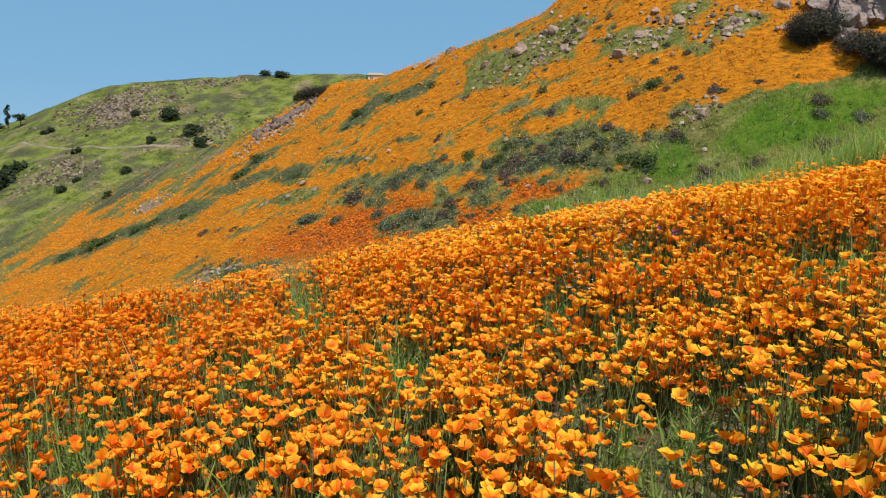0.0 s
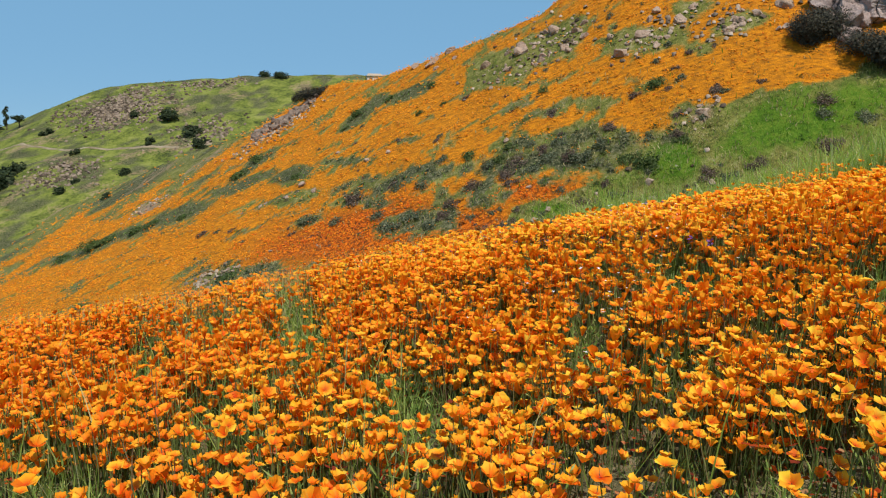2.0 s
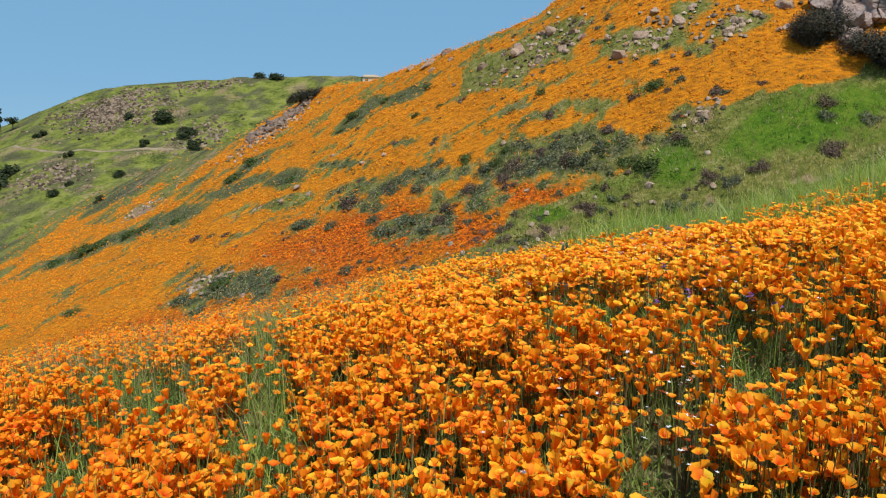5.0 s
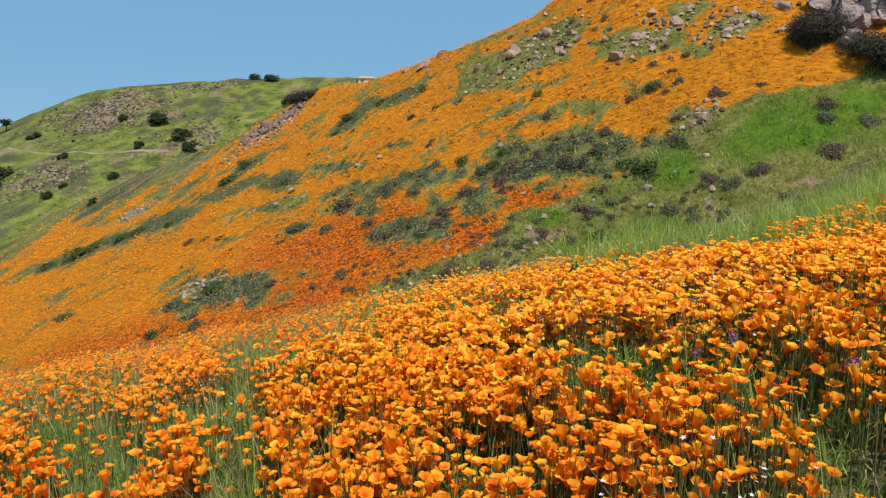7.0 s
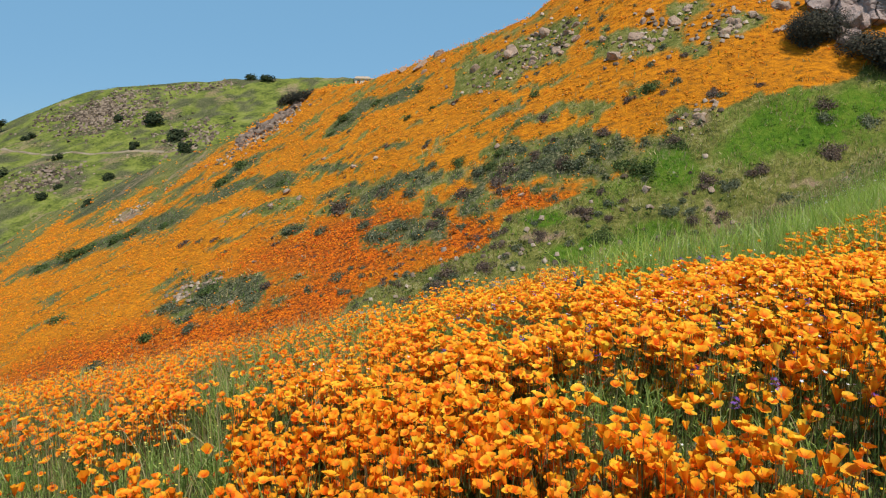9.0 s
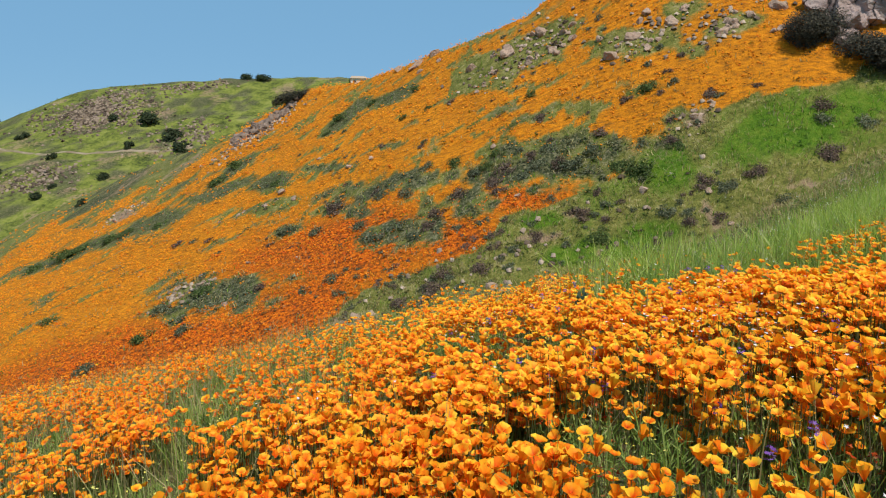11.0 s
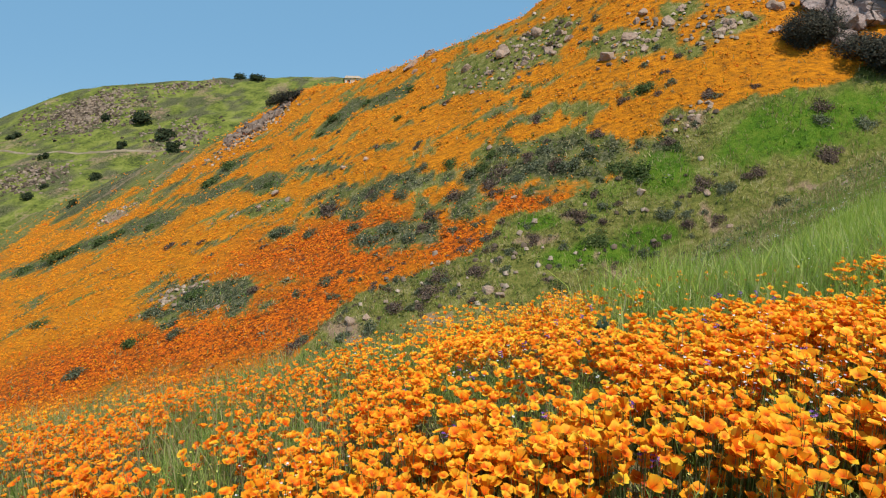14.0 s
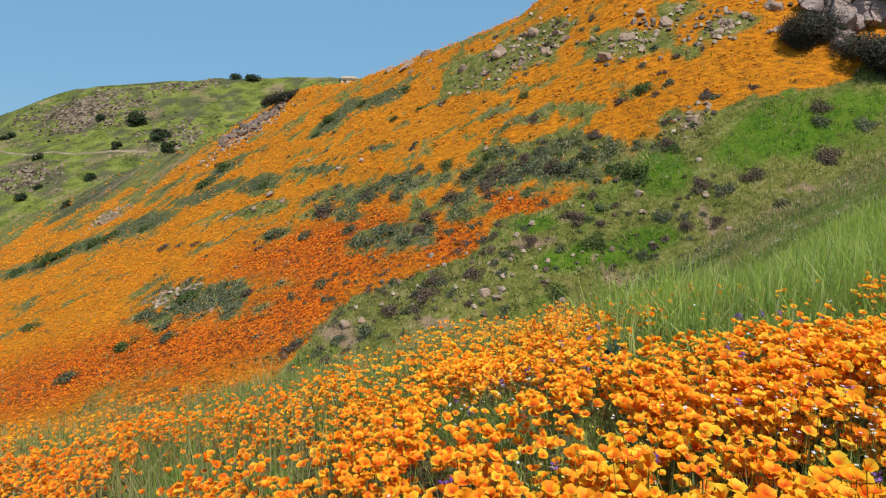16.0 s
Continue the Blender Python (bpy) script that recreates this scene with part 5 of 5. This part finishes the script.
def build_rocks():
    rng = np.random.default_rng(51)
    warm, pale = [boulder_mesh(rng, 13, 1, 0.02) for k in range(8)], [boulder_mesh(rng, 16, 2) for k in range(8)]
    for me in warm:
        me.materials.append(M_ROCK)
    slabs = [boulder_mesh(rng, 18, 3, 0.010) for k in range(7)]
    for me in slabs:
        me.materials.append(M_OUTCROP)
    for me in pale:
        me.materials.append(M_ROCK_PALE)

    def rock(name, label, group, meshes, x, y, w, deep=0.22):
        ob = new(name, meshes[int(rng.integers(len(meshes)))])
        tagged(ob, label, "rock", group)
        turn = slope_turn(x, y, 0.9, w) @ Euler((rng.uniform(-0.2, 0.2), rng.uniform(-0.2, 0.2), rng.uniform(0, 6.28))).to_quaternion()
        ob.matrix_basis = Matrix.LocRotScale(Vector((x, y, float(land(x, y)) + w * (0.26 - deep))), turn, Vector((w, w, w * rng.uniform(0.75, 1.05))))

    for x, y, w in BOULDERS:
        rock("boulder", "weathered grey-tan granite boulder on the poppy slope", "boulders on the slope", pale, x, y, w * 0.46, 0.30)
        for k in range(4 if w > 0.9 else 0):
            rock("stone", "small pale granite stone beside a boulder", "stones on the slope", pale, x + rng.normal(0, 0.45 * w), y + rng.normal(0, 0.4 * w), w * rng.uniform(0.2, 0.5))
    for x, y, w in STONES:
        rock("stone", "small pale granite stone on the slope", "stones on the slope", pale, x, y, w)
    for x, y, w in ((23.9, 39.9, 3.6), (22.9, 40.4, 2.6), (25.1, 39.8, 4.2), (23.0, 39.2, 1.5), (22.4, 41.0, 2.2), (24.7, 40.8, 5.2), (26.2, 40.2, 4.6), (22.5, 38.7, 0.9), (24.0, 39.1, 1.9), (22.1, 38.4, 0.7), (22.1, 39.7, 1.1), (23.6, 41.1, 3.6), (24.8, 38.9, 1.3), (22.3, 38.5, 1.3), (22.0, 38.0, 1.0), (22.7, 38.9, 1.7), (22.6, 38.2, 0.9), (23.3, 38.9, 1.6), (23.7, 39.3, 2.0), (24.3, 39.2, 2.1), (22.2, 37.6, 0.8), (22.9, 39.7, 2.1), (21.8, 38.6, 0.7), (24.9, 39.4, 2.2)):
        rock("outcrop_boulder", "large cracked pinkish-grey granite boulder of an outcrop", "outcrop boulders", slabs, x, y, w, 0.12)
    rock("field_stone", "small pale pinkish stone half sunk among the poppies", "", pale, -0.87, 3.62, 0.13, 0.12)
    for k in range(130):
        s, t = rng.uniform(-1, 1), rng.uniform(0, 1) * rng.uniform(0.3, 1)
        x, y = -18.4 + 4.4 * s + 2.2 * t * (0.4 - s), 78.8 - 1.0 * s - 7.0 * t * (0.75 - 0.25 * s)
        rock("rubble_rock", "angular reddish-brown rock in a rubble pile on the ridge", "rubble on the ridge", warm, x, y, rng.uniform(0.35, 1.25), 0.16)
    for cx, cy, rx, ry, n in ((-104, 219, 8, 15, 44), (-99, 174, 9, 6, 14), (-92, 232, 12, 6, 8)):
        for k in range(n):
            a, r = rng.uniform(0, 6.28), math.sqrt(rng.uniform(0, 1))
            rock("hill_rock", "brownish rock in a rocky patch on the far hill", "rocks on the far hill", warm, cx + math.cos(a) * r * rx, cy + math.sin(a) * r * ry, rng.uniform(0.7, 1.6))
    cube = np.array([[-1, -1, -0.6], [1, -1, -0.6], [1, 1, -0.6], [-1, 1, -0.6], [-0.7, -0.8, 0.7], [0.8, -0.6, 0.6], [0.6, 0.7, 0.8], [-0.8, 0.6, 0.5]]) * 0.5
    box = np.array([[0, 1, 5, 4], [1, 2, 6, 5], [2, 3, 7, 6], [3, 0, 4, 7], [4, 5, 6, 7]])
    for name, label, groups, lo, hi in (("far_rubble", "brown broken rock rubble on the far hill", ((-104, 220, 7, 14, 1100), (-116, 220, 9, 9, 260), (-99, 174, 9, 7, 320), (-92, 214, 9, 12, 300), (-80, 238, 12, 5, 200), (-68, 196, 9, 10, 220), (-68, 200, 6, 8, 60)), 0.25, 1.0), ("ridge_rubble", "small broken rocks scattered on the poppy ridge", ((-18.0, 75.4, 3.4, 3.4, 520), (6.2, 51.8, 3.4, 3.0, 110), (13, 44.6, 2.2, 1.5, 60), (9, 51.0, 2.4, 1.8, 50), (17.4, 42.6, 2.2, 1.4, 70), (13.9, 37.0, 1.2, 0.8, 22), (8, 34, 4.5, 1.8, 16), (3, 33, 4.5, 1.8, 60), (-15, 42.5, 1.6, 1.0, 40), (-32, 74, 3, 2, 60), (22.2, 39.0, 0.7, 0.6, 40)), 0.07, 0.30)):
        pts = np.concatenate([rng.normal(0, 0.6, (n, 2)) * (rx, ry) + (cx, cy) for cx, cy, rx, ry, n in groups])
        at = np.stack([pts[:, 0], pts[:, 1], land(pts[:, 0], pts[:, 1]) + 0.05], 1)
        size = rng.uniform(lo, hi, len(at)) ** 1.0
        v, f = many((cube, box), at, spins(rng, len(at), 1.0), size)
        v = v + rng.normal(0, 0.07, v.shape) * np.repeat(size, 8)[:, None]
        tagged(new(name, arrays_mesh(name, v, f, (M_RUBBLE if name == "far_rubble" else M_PALE_RUBBLE,))), label, "rubble", kind="stuff")


build_rocks()


# ---- far hill: track, house, trees ----
def build_far_things():
    rng = np.random.default_rng(61)
    xs = np.linspace(-170, -64, 90)
    ys = np.interp(xs, (-170, -134, -106, -89, -71, -60), (222, 204.3, 191.1, 188.2, 187.1, 188)) + 0.6 * (noise2(xs, xs * 0, 9, 5) - 0.5)
    rows = []
    for d, lift in ((-0.6, -0.6), (-0.45, 0.08), (0.45, 0.10), (0.6, -0.6)):
        rows.append(np.stack([xs, ys + d, land(xs, ys + d) + lift], 1))
    me = arrays_mesh("dirt_track", np.stack(rows, 1).reshape(-1, 3), grid_faces(len(xs), 4), (M_ROAD,))
    tagged(new("dirt_track", me), "pale dirt track cut along the far hillside", "track", kind="structure")

    x, y = -23.7, 240.0
    house = new("house")
    tagged(house, "small cream house with a tan roof on the skyline", "house")
    bm = bmesh.new()
    bmesh.ops.create_cube(bm, size=1.0, matrix=Matrix.LocRotScale((0, 0, 1.2), None, (5.6, 4.2, 2.8)))
    part("wall", bm, M_PLASTER, house)
    bm = bmesh.new()
    low = [bm.verts.new(p) for p in ((-3.1, -2.5, 2.5), (3.1, -2.5, 2.5), (3.1, 2.5, 2.5), (-3.1, 2.5, 2.5))]
    top = [bm.verts.new(p) for p in ((-2.2, 0, 3.5), (2.2, 0, 3.5))]
    for f in ((low[0], low[1], top[1], top[0]), (low[1], low[2], top[1]), (low[2], low[3], top[0], top[1]), (low[3], low[0], top[0]), (low[3], low[2], low[1], low[0])):
        bm.faces.new(f)
    part("roof", bm, M_ROOF, house)
    for wx in (-1.5, 1.3):
        bm = bmesh.new()
        bmesh.ops.create_cube(bm, size=1.0, matrix=Matrix.LocRotScale((wx, -2.11, 1.5), None, (1.1, 0.08, 0.9)))
        frame_ob = part("window", bm, M_ROOF, house, "tan window frame")
        bm = bmesh.new()
        bmesh.ops.create_cube(bm, size=1.0, matrix=Matrix.LocRotScale((wx, -2.16, 1.5), None, (0.9, 0.04, 0.7)))
        part("pane", bm, M_PANE, frame_ob)
    house.matrix_basis = pose(x, y, float(land(x, y)) - 1.5, 0, 0, 12)

    for x, y, high, wide, slim in ((-148.4, 231.2, 8.0, 2.6, True), (-141.6, 227.2, 4.6, 4.6, False), (-152.6, 232.0, 4.0, 4.4, False)):
        tree = new("tree")
        tagged(tree, "slim dark cypress on the skyline" if slim else "small dark rounded tree on the skyline", "tree")
        bm = bmesh.new()
        limb(bm, (0, 0, -0.3), (0.1, 0, high * 0.7), 0.2, 0.08, 7)
        part("trunk", bm, M_BARK, tree)
        bm = bmesh.new()
        lobes = []
        for k in range(9):
            h = high * (0.2 + 0.09 * k) if slim else high * rng.uniform(0.45, 0.85)
            a, r = rng.uniform(0, 6.28), wide * rng.uniform(0.05, 0.2 if slim else 0.38)
            c = (math.cos(a) * r, math.sin(a) * r, h)
            lobes.append((c, (wide * 0.24, wide * 0.24, high * (0.1 if slim else 0.14))))
            limb(bm, (0.05, 0, h * 0.6), c, 0.07, 0.03)
        part("branch_frame", bm, M_BARK, tree)
        part("crown", arrays_mesh("crown", *crown_arrays(rng, lobes, 600, 0.24)), M_DARK_LEAF, tree)
        tree.matrix_basis = pose(x, y, float(land(x, y)))


build_far_things()
